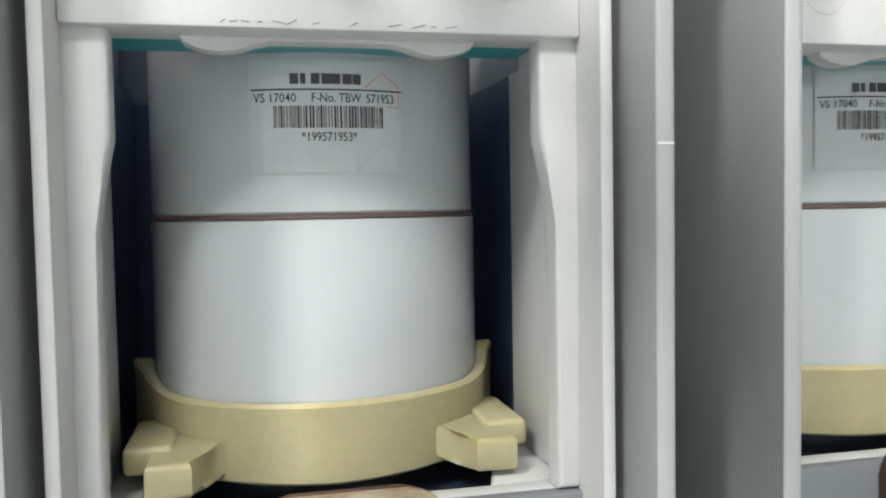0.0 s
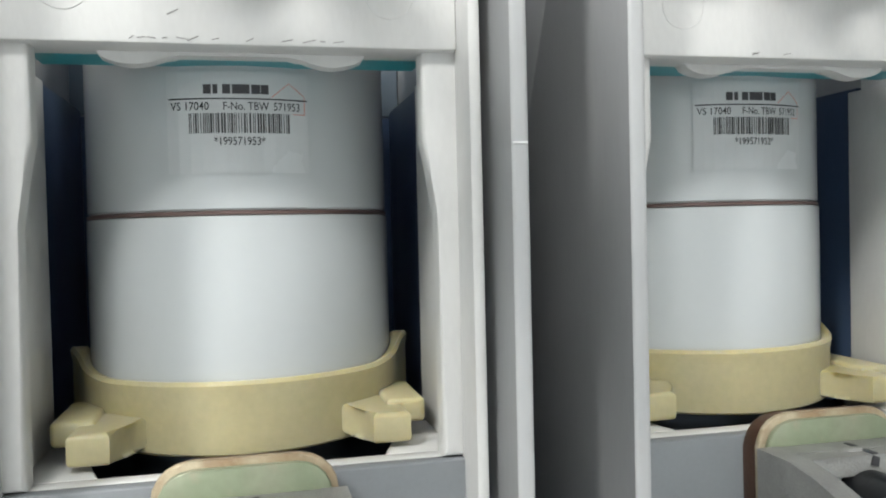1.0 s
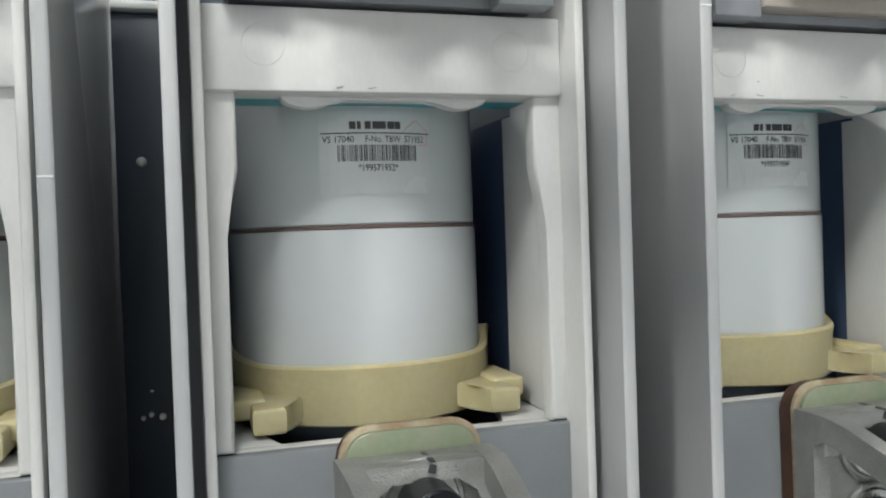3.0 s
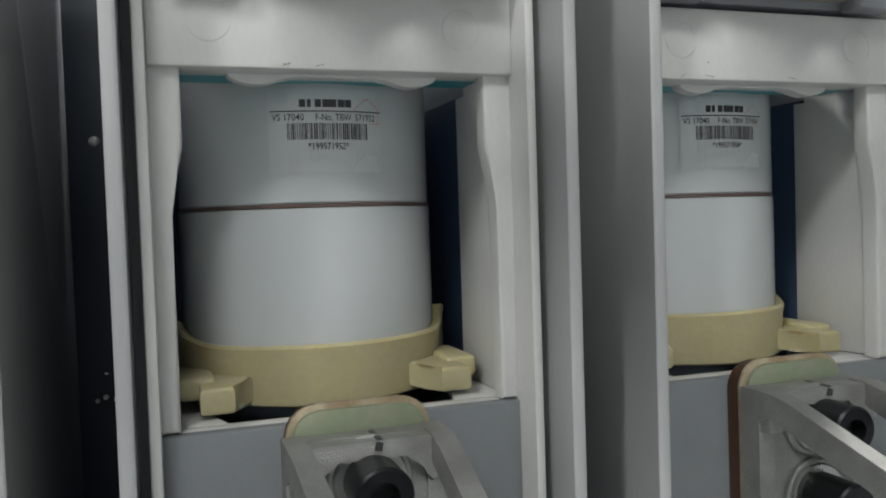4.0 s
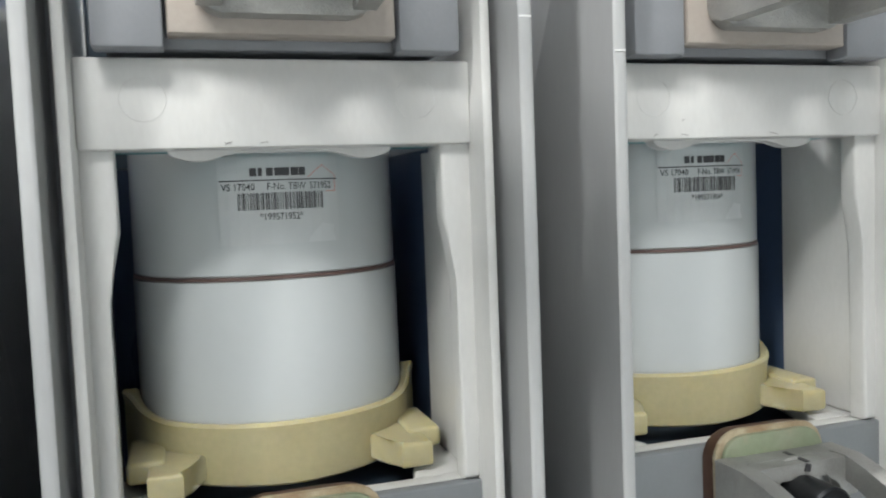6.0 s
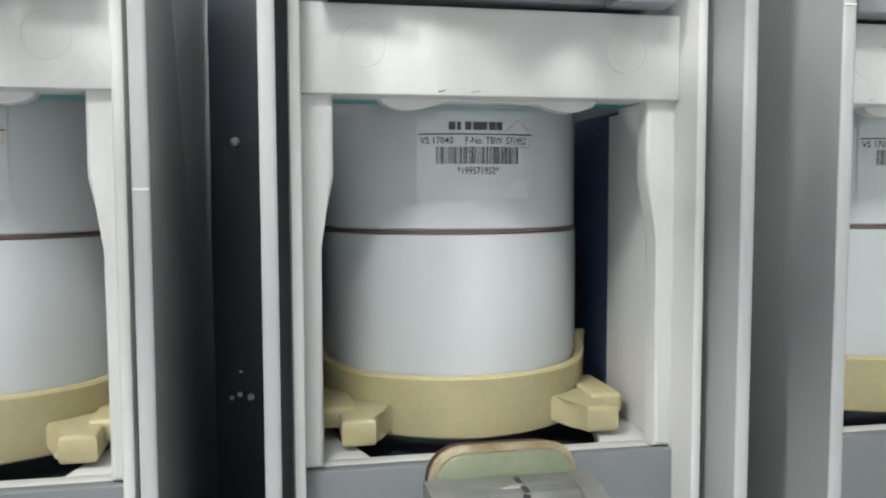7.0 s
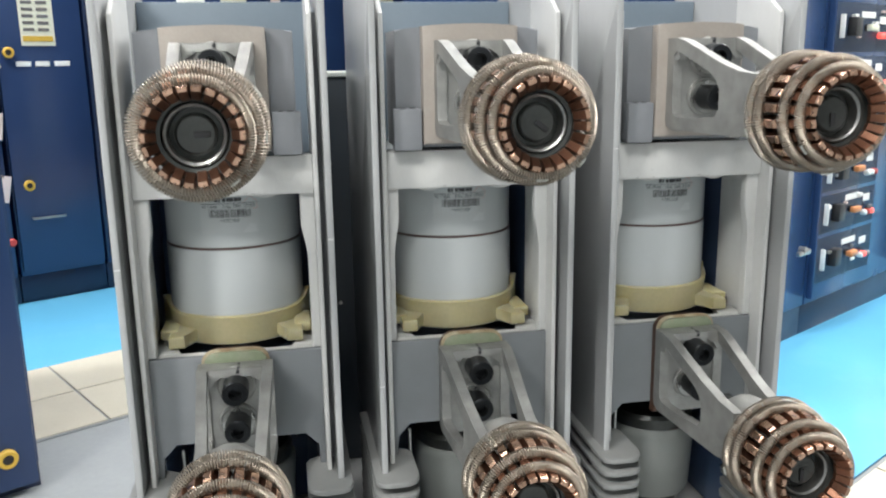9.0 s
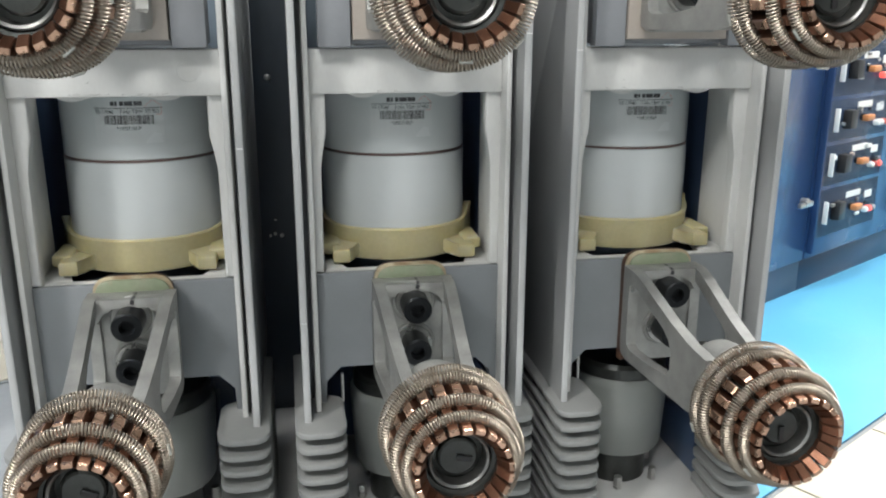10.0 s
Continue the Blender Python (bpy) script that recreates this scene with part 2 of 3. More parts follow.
    """An outline with rounded corners: a lower left, b lower right, c upper right, d upper left."""
    out = []
    for key, cx, cz, sx, sz, a in (("a", x0, z0, 1, 1, 180), ("b", x1, z0, -1, 1, 270), ("c", x1, z1, -1, -1, 0), ("d", x0, z1, 1, -1, 90)):
        if key in corners:
            for i in range(n + 1):
                w = radians(a + 90 * i / n)
                out.append((cx + sx * r + r * math.cos(w), cz + sz * r + r * math.sin(w)))
        else:
            out.append((cx, cz))
    return out


def arched(half, z0, z1, rise, n=16):
    """An outline with a gently bowed top."""
    return [(-half, z0), (half, z0)] + [(half - 2 * half * i / n, z1 + rise * math.sin(math.pi * i / n) ** 0.8) for i in range(n + 1)]


def finish(bm, smooth=True, angle=35):
    bmesh.ops.recalc_face_normals(bm, faces=bm.faces)
    me = bpy.data.meshes.new("mesh")
    if smooth:
        for f in bm.faces:
            f.smooth = True
        for e in bm.edges:
            if len(e.link_faces) == 2 and e.calc_face_angle(0) > radians(angle):
                e.smooth = False
    bm.to_mesh(me)
    bm.free()
    return me


def part(name, bm, mat, parent, label="", smooth=True):
    me = finish(bm, smooth)
    me.materials.append(mat)
    ob = new(name, me)
    ob.parent = parent
    if label:
        tagged(ob, label)
    return ob


def share(name, ob, parent, m):
    o = new(name, ob.data)
    o.parent, o.matrix_basis = parent, m
    return o


def thing(name, m, label, category, group="", kind=""):
    ob = new(name)
    ob.empty_display_size = 0.05
    ob.matrix_basis = m
    return tagged(ob, label, category, group, kind)


def plain(name, bm, mat, label, category, group="", kind="", m=None, smooth=True):
    me = finish(bm, smooth)
    me.materials.append(mat)
    ob = new(name, me)
    if m is not None:
        ob.matrix_basis = m
    return tagged(ob, label, category, group, kind)


def words(text, size, align="CENTER"):
    """Lettering as a mesh in the xz plane, facing -y, its baseline at z 0."""
    cu = bpy.data.curves.new("lettering", "FONT")
    cu.body, cu.size, cu.align_x, cu.extrude, cu.resolution_u = text, size, align, 0.0, 3
    cu.offset = size * 0.004
    ob = new("lettering", cu)
    me = bpy.data.meshes.new_from_object(ob.evaluated_get(bpy.context.evaluated_depsgraph_get()))
    bpy.data.objects.remove(ob)
    bpy.data.curves.remove(cu)
    bm = bmesh.new()
    bm.from_mesh(me)
    bpy.data.meshes.remove(me)
    for v in bm.verts:
        v.co = Vector((v.co.x, 0, v.co.y))
    return bm


# ---------------------------------------------------------------- the pole shells
def side_outline():
    """Outer plate seen from the side: y, z, rounded at its upper front corner."""
    r, out = 0.014, [(-0.032, -0.269), (0.215, -0.269), (0.215, 0.185), (0.19, 0.186)]
    for i in range(7):
        a = radians(90 + 90 * i / 6)
        out.append((-0.032 + r + r * math.cos(a), 0.171 - r + r * math.sin(a)))
    return out


def flange_outline():
    return [(-0.014, -0.262), (0.062, -0.262), (0.062, 0.166), (0.004, 0.160), (-0.014, 0.148)]


# outline of a foot rib from above: long at its outer side, short at its inner side
RIB = [(0.0675, -0.052), (0.0600, -0.0485), (0.0565, -0.0430), (0.0555, -0.0350), (0.0555, 0.0060), (0.0590, 0.0130), (0.0680, 0.0150), (0.0760, 0.0200), (0.0760, 0.1080), (0.0780, 0.1100),
       (0.0935, 0.1100), (0.0955, 0.1080), (0.0955, -0.0400), (0.0920, -0.0485), (0.0860, -0.0520)]


def pole_shell():
    e = thing("pole_shell", pose(POLES[0], 0, Z0), "grey moulded resin pole shell open at the front, lightly scuffed", "pole shell", "breaker poles")
    for s in (-1, 1):
        part("side_plate", slab(side_outline(), s * 0.0826, s * 0.0880, "yz", 0.0014), GLOSS, e)
        part("inner_flange", slab(flange_outline(), s * 0.0740, s * 0.0783, "yz", 0.0012), SHELL, e)
        part("web", box(min(s * 0.0780, s * 0.0828), max(s * 0.0780, s * 0.0828), 0.012, 0.062, -0.262, 0.15), PANEL, e)
        jamb = [(0.0620, 0.002), (0.0620, -0.030), (0.0650, -0.044), (0.0668, -0.056), (0.0668, -0.1400), (0.0748, -0.1400), (0.0748, 0.002)]
        part("jamb", slab([(s * a, b) for a, b in jamb], 0.004, 0.014, "xz", 0.0016, segments=3), SHELL, e)
        part("jamb_wall", box(min(s * 0.0722, s * 0.0739), max(s * 0.0722, s * 0.0739), 0.0142, 0.068, -0.1400, -0.0005, 0.0004), SHELL, e)
        # added dark sheets: the shade deep beside the ceramic, held in their colour
        for z0, z1 in ((-0.247, -0.1402), (-0.140, 0.002)):
            part("shade_lining", box(min(s * 0.0770, s * 0.0822), max(s * 0.0770, s * 0.0822), 0.0685, 0.1655, z0, z1, 0.0005), NAVYSHADE, e, "added dark navy side sheet standing in for deep shade")
        shelf = [(0.0480, 0.0165), (0.0735, 0.0165), (0.0735, 0.0640), (0.0610, 0.0640), (0.0560, 0.0420)]
        part("shelf_corner", slab([(s * a, b) for a, b in shelf], -0.1470, -0.1405, "xy", 0.0008), SHELL, e)
    part("cross_beam", box(-0.0740, 0.0740, 0.0, 0.020, 0.0, 0.033, 0.0012), SHELL, e)
    lobe = [(-0.045, 0.002)]
    for i in range(41):
        x = -0.045 + 0.090 * i / 40
        u = abs(x) / 0.045
        lobe.append((x, -0.0010 - 0.0032 * max(0, math.sin(math.pi * min(1, max(0, (u - 0.45) / 0.55)))) + (0.0025 if u > 0.985 else 0)))
    lobe.append((0.045, 0.002))
    part("lobed_rim", slab(lobe, 0.0125, 0.0200, "xz", 0.0006), SHELL, e)
    for x in (-0.051, 0.051):
        part("mould_mark", lathe([(0.0079, 0.0004), (0.0080, -0.00022), (0.0082, -0.00022), (0.0083, 0.0004)], "y", 40, (x, 0, 0.018)), SHELL, e)
    part("teal_insert", box(-0.066, 0.066, 0.0205, 0.040, 0.0005, 0.004), TEAL, e, "teal insulating strip under the beam")
    # lower front panel with cut-outs at its foot
    pan = [(-0.0744, -0.1405), (0.0744, -0.1405), (0.0744, -0.262), (0.0690, -0.262), (0.0690, -0.2325), (0.0570, -0.2200), (-0.0570, -0.2200), (-0.0690, -0.2325), (-0.0690, -0.262), (-0.0744, -0.262)]
    part("front_panel", slab(pan, 0.002, 0.008, "xz", 0.0008), PANEL, e)
    part("ledge", box(-0.0738, 0.0738, 0.0082, 0.0162, -0.1480, -0.1405, 0.001), SHELL, e)
    part("back_sheet", box(-0.0822, 0.0822, 0.1655, 0.172, 0.0, 0.1690, 0.001), BACKSHEET, e, "blue-grey insulating back sheet")
    part("back_panel", box(-0.0822, 0.0822, 0.1660, 0.172, -0.371, -0.0005, 0.001), NAVYSHADE, e, "dark navy back panel")
    # added dark sheet so the slot below the ring reads as shaded
    part("slot_shade_sheet", box(-0.0718, 0.0718, 0.0170, 0.1650, -0.1560, -0.1500, 0.0005), HOUSING, e, "added dark sheet under the ceramic standing in for slot shade")
    # upper terminal block
    part("terminal_block", slab(arched(0.0630, 0.036, 0.1345, 0.0045), 0.0015, 0.06, "xz", 0.0012), BLOCK, e)
    for s in (-1, 1):
        part("terminal_foot", box(min(s * 0.0425, s * 0.0665), max(s * 0.0425, s * 0.0665), -0.012, 0.0012, 0.0345, 0.0700, 0.0012), BLOCK, e)
        for x in (0.0495, 0.0580):
            part("foot_hole", lathe([(0.0, 0.0701), (0.0022, 0.0701), (0.0028, 0.0704), (0.0028, 0.0690), (0.0, 0.0690)], "z", 16, (s * x, -0.0055, 0)), BLACK, e)
    # ribbed feet of the side walls
    for s in (-1, 1):
        # added dark sheet again, for the shade beside the insulator
        part("shade_lining", box(min(s * 0.0700, s * 0.0752), max(s * 0.0700, s * 0.0752), 0.0225, 0.1655, -0.371, -0.248, 0.0005), NAVYSHADE, e, "added dark navy side sheet standing in for deep shade")
        core = part("foot_core", box(min(s * 0.0762, s * 0.090), max(s * 0.0762, s * 0.090), -0.036, 0.10, -0.372, -0.268, 0.003), FOOT, e)
        for i in range(9):
            z = -0.2515 - 0.0132 * i
            rim = [(s * x, y) for x, y in RIB]
            part("rib", slab(rim, z - 0.0052, z, "xy", 0.0012), FOOT, core)
    return e


shell = pole_shell()
shells = [shell] + [copy_thing(shell, pose(px, 0, Z0)) for px in POLES[1:]]
for sh in (shells[0], shells[2]):
    part("lifting_tab", box(-0.045, -0.020, 0.1725, 0.206, 0.150, 0.1785, 0.003, 3), EDGEPAINT, sh, "small white plastic tab")
rnd = random.Random(21)
for sh, n in zip(shells, (15, 3, 4)):
    for i in range(n):
        x = rnd.gauss(-0.012, 0.022)
        z, w = (0.0018 if rnd.random() < 0.8 else rnd.uniform(0.004, 0.03)), rnd.uniform(0.0012, 0.0045)
        bm = box(-w / 2, w / 2, -0.00020, 0.0004, -0.00011, 0.00011)
        bmesh.ops.rotate(bm, verts=bm.verts, cent=(0, 0, 0), matrix=Matrix.Rotation(radians(rnd.uniform(-35, 10)), 3, "Y"))
        bmesh.ops.translate(bm, verts=bm.verts, vec=(max(-0.07, min(0.07, x)), 0, z))
        part("scuff", bm, SCUFF, sh)
    for s in (-1, 1):
        for i in range(1):
            z = rnd.uniform(-0.2, 0.1)
            part("scratch", box(s * 0.0853 - 0.0024, s * 0.0853 + 0.0024, -0.0323, -0.0318, z, z + rnd.uniform(0.0003, 0.0008)), WHITE, sh)


# ---------------------------------------------------------------- vacuum interrupters
R_INT, Y_INT = 0.0630, 0.0985


def wrap(bm, r=None, lift=0.0):
    """Lays a flat drawing on the front of the ceramic cylinder."""
    r = r or R_INT
    for v in bm.verts:
        a = v.co.x / r
        v.co = Vector(((r + lift) * math.sin(a), Y_INT - (r + lift) * math.cos(a), v.co.z))
    return bm


def strip(x0, x1, z0, z1, bm=None, n=1):
    bm = bm or bmesh.new()
    for i in range(n):
        a, b = x0 + (x1 - x0) * i / n, x0 + (x1 - x0) * (i + 1) / n
        bm.faces.new([bm.verts.new((p, 0, q)) for p, q in ((a, z0), (b, z0), (b, z1), (a, z1))])
    return bm


def interrupter(px, serial):
    e = thing("vacuum_interrupter", pose(px, 0, Z0), "white ceramic vacuum interrupter with a printed label and brown joint line", "interrupter", "vacuum interrupters")
    prof = [(0.040, 0.032), (R_INT - 0.004, 0.032), (R_INT - 0.0008, 0.028), (R_INT - 0.0006, -0.0512), (R_INT - 0.0014, -0.0520), (R_INT - 0.0014, -0.0537),
            (R_INT, -0.0541), (R_INT, -0.1395), (0.040, -0.1420)]
    body = part("ceramic_body", lathe(prof, "z", 96, (0, Y_INT, 0)), CERAMIC, e)
    part("joint_ring", lathe([(R_INT - 0.002, -0.0518), (R_INT - 0.0003, -0.0524), (R_INT - 0.0003, -0.0535), (R_INT - 0.002, -0.0539)], "z", 96, (0, Y_INT, 0)), SEAM, e, "dark brown joint line")
    lab = part("label", wrap(strip(-0.0255, 0.0265, -0.0385, -0.0015, n=12), lift=0.00005), PAPER, e, "pale printed maker's label")
    for i, w in enumerate((0.0022, 0.0011, 0.0022, 0.0030, 0.0022, 0.0026, 0.0022)):
        part("name_block", wrap(strip(-0.0118 + i * 0.0034, -0.0118 + i * 0.0034 + w + 0.0006, -0.0098, -0.0064), lift=0.00035), INK, lab)
    part("rule", wrap(strip(-0.0247, 0.0262, -0.0118, -0.0113, n=10), lift=0.00035), INK, lab)
    for text, x, z, size, w in (("VS 17040", -0.0239, -0.0156, 0.0042, 0.0140), ("F-No. TBW", -0.0048, -0.0156, 0.0042, 0.0162), (serial, 0.0132, -0.0156, 0.0042, 0.0098),
                                ("*199" + serial + "*", -0.0083, -0.0283, 0.0042, 0.0181)):
        bm = words(text, size, "LEFT")
        lo, hi = min(v.co.x for v in bm.verts), max(v.co.x for v in bm.verts)
        for v in bm.verts:
            v.co.x, v.co.z = (v.co.x - lo) / (hi - lo) * w + x, v.co.z + z
        part("print_line", wrap(bm, lift=0.00035), INK, lab)
    rnd = random.Random(7)
    code, x = bmesh.new(), -0.0172
    while x < 0.0188:
        w = rnd.choice((0.00030, 0.00030, 0.00062))
        strip(x, x + w, -0.0240, -0.0168, code)
        x += w + rnd.choice((0.00034, 0.00034, 0.00066))
    tagged(part("bar_code", wrap(code, lift=0.00035), INK, lab, "black bar code lines"), kind="stuff")
    mark = bmesh.new()
    for (a, b), (c, d) in (((0.0125, -0.0108), (0.0190, -0.0055)), ((0.0190, -0.0055), (0.0250, -0.0100)), ((0.0250, -0.0100), (0.0250, -0.0168)), ((0.0250, -0.0168), (0.0205, -0.0168))):
        n = Vector((d - b, c - a)).normalized() * 0.00016
        mark.faces.new([mark.verts.new(p) for p in ((a - n.x, 0, b + n.y), (c - n.x, 0, d + n.y), (c + n.x, 0, d - n.y), (a + n.x, 0, b - n.y))])
    part("red_stamp", wrap(mark, lift=0.0003), REDINK, lab, "faint red inspection stamp")
    return e


for px, serial in zip(POLES, ("571953", "571952", "571954")):
    interrupter(px, serial)


# ---------------------------------------------------------------- yellowed support rings
def support_ring():
    e = thing("support_ring", pose(POLES[0], 0, Z0), "yellowed translucent plastic half ring with lugs round the ceramic", "ring", "support rings")
    bm = bmesh.new()
    n, prev = 56, None
    first = None
    for i in range(n + 1):
        a = radians(-86 + 172 * i / n)
        u = abs(a) / radians(86)
        rise = 0.008 * max(0, (u - 0.55) / 0.45) ** 1.6
        flare = 0.0035 * max(0, (u - 0.86) / 0.14) ** 2
        ri, ro = 0.0633, 0.0676 + flare
        zt, zb = -0.1140 + rise, -0.1415 + 0.002 * u
        prof = [(ri, zt - 0.001), (ri + 0.0012, zt), (ro - 0.0012, zt + 0.0002), (ro, zt - 0.0012), (ro - 0.0008, zt - 0.006), (ro - 0.0008, zb + 0.001), (ro - 0.002, zb), (ri, zb)]
        ring = [bm.verts.new((r * math.sin(a), Y_INT - r * math.cos(a), z)) for r, z in prof]
        if prev:
            for j in range(len(ring)):
                k = (j + 1) % len(ring)
                bm.faces.new((prev[j], prev[k], ring[k], ring[j]))
        else:
            first = ring
        prev = ring
    bm.faces.new(first)
    bm.faces.new(prev)
    part("band", bm, POLYAMIDE, e)
    for s in (-1, 1):
        lug = [(0.0350, 0.0425), (0.0405, 0.0385), (0.0432, 0.0320), (0.0450, 0.0212), (0.0588, 0.0212), (0.0588, 0.0520), (0.0460, 0.0620)]
        part("lug", slab([(s * a, b) for a, b in lug], -0.1382, -0.1270, "xy", 0.0020, segments=3), POLYAMIDE, e)
        xs = sorted((s * 0.0520, s * 0.0672))
        part("lug", box(xs[0], xs[1], 0.0360, 0.075, -0.1345, -0.1252, 0.0020, 3), POLYAMIDE, e)
    return e


ring = support_ring()
for px in POLES[1:]:
    copy_thing(ring, pose(px, 0, Z0))


# ---------------------------------------------------------------- contact arms
def arm_side(s):
    """One side of the cast arm: a frame with a window, narrowing to the hub."""
    bm = bmesh.new()
    outer = [(-0.012, 0.0335), (-0.030, 0.0335), (-0.042, 0.031), (-0.095, 0.013), (-0.122, 0.006), (-0.146, 0.004), (-0.146, -0.040), (-0.122, -0.044), (-0.060, -0.0445), (-0.022, -0.0450), (-0.014, -0.0425), (-0.012, -0.0370)]
    inner = [(-0.024, 0.0190), (-0.030, 0.0225), (-0.037, 0.0205), (-0.082, 0.0050), (-0.092, -0.001), (-0.097, -0.009), (-0.097, -0.024), (-0.092, -0.030), (-0.060, -0.0335), (-0.032, -0.0340), (-0.026, -0.0315), (-0.024, -0.0260)]
    def place(p, q):
        k = max(0, min(1, (-0.03 - p) / 0.10))
        return 0.0315 - 0.006 * k - q
    rows = []
    for pts in (outer, inner):
        for q in (0.0, 0.0085):
            rows.append([bm.verts.new((s * place(y, q), y, z)) for y, z in pts])
    oo, oi, io, ii = rows
    n = len(outer)
    for i in range(n):
        j = (i + 1) % n
        bm.faces.new((oo[i], oo[j], io[j], io[i]))
        bm.faces.new((oi[i], oi[j], ii[j], ii[i]))
        bm.faces.new((oo[i], oo[j], oi[j], oi[i]))
        bm.faces.new((io[i], io[j], ii[j], ii[i]))
    edges = [e for e in bm.edges if e.calc_face_angle(0) > 0.6]
    bmesh.ops.recalc_face_normals(bm, faces=bm.faces)
    bmesh.ops.bevel(bm, geom=edges, offset=0.0030, segments=3, profile=0.5, affect="EDGES")
    return bm


def contact_arm(m, label, group):
    e = thing("contact_arm", m, label, "contact arm", group)
    base = part("base_flange", slab(rounded(-0.0310, 0.0310, -0.0470, 0.0333, 0.008), -0.0220, -0.0122, "xz", 0.0014), CAST, e)
    for s in (-1, 1):
        part("side_rail", arm_side(s), CAST, e)
    arch = [(-0.0305, 0.0150)]
    for r, h, x in ((0.0090, 0.0331, 0.0305), (0.0100, 0.0262, 0.0230)):
        turn = [radians(180 - 15 * i) for i in range(7)]
        row = [(-x + r + r * math.cos(a), h - r + r * math.sin(a)) for a in turn] + [(x - r - r * math.cos(a), h - r + r * math.sin(a)) for a in reversed(turn)]
        arch = arch + row + [(0.0305, 0.0150)] if r == 0.0090 else arch + [(0.0230, 0.0150)] + row[::-1] + [(-0.0230, 0.0150)]
    part("top_rib", slab(arch, -0.0300, -0.0215, "xz", 0.0018, segments=3), CAST, e)
    part("hub", lathe([(0.0, -0.106), (0.0120, -0.106), (0.0190, -0.109), (0.0235, -0.115), (0.0246, -0.122), (0.0246, -0.130), (0.0243, -0.140), (0.0243, -0.166), (0.0, -0.166)], "y", 48, (0, 0, -0.0172)), CAST, e)
    for z in (0.0172, -0.0172):
        bolt = part("bolt", lathe([(0.0, -0.0405), (0.0046, -0.0405), (0.0054, -0.0478), (0.0098, -0.0478), (0.0108, -0.0468), (0.0108, -0.0262), (0.0, -0.0262)], "y", 32, (0, 0, z)), BLACKBOLT, e, "black socket-head bolt")
        part("washer", lathe([(0.0109, -0.0222), (0.0109, -0.0262), (0.0138, -0.0262), (0.0144, -0.0252), (0.0144, -0.0222)], "y", 32, (0, 0, z)), STEEL, bolt, "bright steel washer")
        part("boss", lathe([(0.0146, -0.0222), (0.0146, -0.0248), (0.0160, -0.0250), (0.0169, -0.0242), (0.0170, -0.0222)], "y", 40, (0, 0, z)), CAST, e)
    part("paint_mark", slab([(0.0006, 0.0296), (0.0034, 0.0290), (0.0040, 0.0322), (0.0016, 0.0330)], -0.0308, -0.0301, "xz"), INK, e, "black torque mark")
    part("paint_mark", box(0.0018, 0.0040, -0.0300, -0.0150, 0.0330, 0.0337, 0.0003), INK, e, "black torque mark")
    part("paint_mark", box(0.0020, 0.0044, -0.0258, -0.0251, 0.0318, 0.0337, 0.0003), INK, e, "black torque mark")
    return e


def tulip(m, label, group, seed):
    e = thing("tulip_contact", m, label, "tulip contact", group)
    rnd = random.Random(seed)
    core = part("core", lathe([(0.0160, 0.0200), (0.0166, 0.0172), (0.0180, 0.0162), (0.0190, 0.0172), (0.0192, 0.070), (0.0160, 0.070)], "y", 48), COREMETAL, e, "turned steel core")
    part("core_bolt", lathe([(0.0, 0.0212), (0.0108, 0.0208), (0.0122, 0.0218), (0.0128, 0.0250), (0.0158, 0.0256), (0.0158, 0.060), (0.0, 0.060)], "y", 40), DARKSTEEL, core, "greasy dark centre bolt")
    part("bolt_slot", box(-0.001, 0.0085, 0.0196, 0.0207, -0.0018, 0.0018, 0.0003), BLACK, core)
    part("carrier", lathe([(0.0193, 0.0190), (0.0200, 0.0180), (0.0222, 0.0174), (0.0238, 0.0110), (0.0258, 0.0102), (0.0258, 0.066), (0.0193, 0.066)], "y", 48), DARKSTEEL, e)
    prof = [(0.0, 0.0288), (0.0, 0.0260), (0.0090, 0.0208), (0.0135, 0.0218), (0.0165, 0.0262), (0.062, 0.0262), (0.066, 0.0245), (0.069, 0.0262), (0.069, 0.0345), (0.066, 0.0355),
            (0.0430, 0.0355), (0.0415, 0.0388), (0.0400, 0.0394), (0.0300, 0.0388), (0.0285, 0.0376), (0.0275, 0.0340), (0.0160, 0.0336), (0.0148, 0.0294), (0.0015, 0.0294)]
    model = None
    n = 22
    for i in range(n):
        m2 = Matrix.Rotation(2 * math.pi * (i + 0.5) / n + rnd.uniform(-0.012, 0.012), 4, "Y") @ Matrix.Translation((0, rnd.uniform(-0.0008, 0.0008), rnd.uniform(-0.0005, 0.0005)))
        if model is None:
            model = part("finger", slab(prof, -0.0029, 0.0029, "yz", 0.0005, segments=1), COPPER, e)
            model.data.materials.append(FINGERTIP)
            for f in model.data.polygons:
                if f.center.y < 0.0009 or f.center.z > 0.0379:
                    f.material_index = 1
            model.matrix_basis = m2
        else:
            share("finger", model, e, m2)
    for y, major, minor, turns in ((0.0098, 0.0320, 0.0033, 118), (0.0215, 0.0370, 0.0036, 126), (0.0478, 0.0392, 0.0037, 130), (0.0582, 0.0398, 0.0037, 130)):
        a = rnd.uniform(0, 6.28)
        gs = part("garter_spring", coil(major, minor, turns, y, a), SPRING, e, "coiled steel garter spring")
        hook = tube(0.0012, 0.0012, -0.0036, 0.0036, 10, bevel=0.0004)
        bmesh.ops.transform(hook, verts=hook.verts, matrix=Matrix.Translation(((major + minor) * math.cos(a), y, (major + minor) * math.sin(a))) @ Matrix.Rotation(-a, 4, "Y") @ Matrix.Rotation(radians(90), 4, "X"))
        part("spring_joint", hook, ZINC, gs, "bright spring end joint")
    return e


def coil(major, minor, turns, y, start):
    """A coil spring closed to a ring round the y axis."""
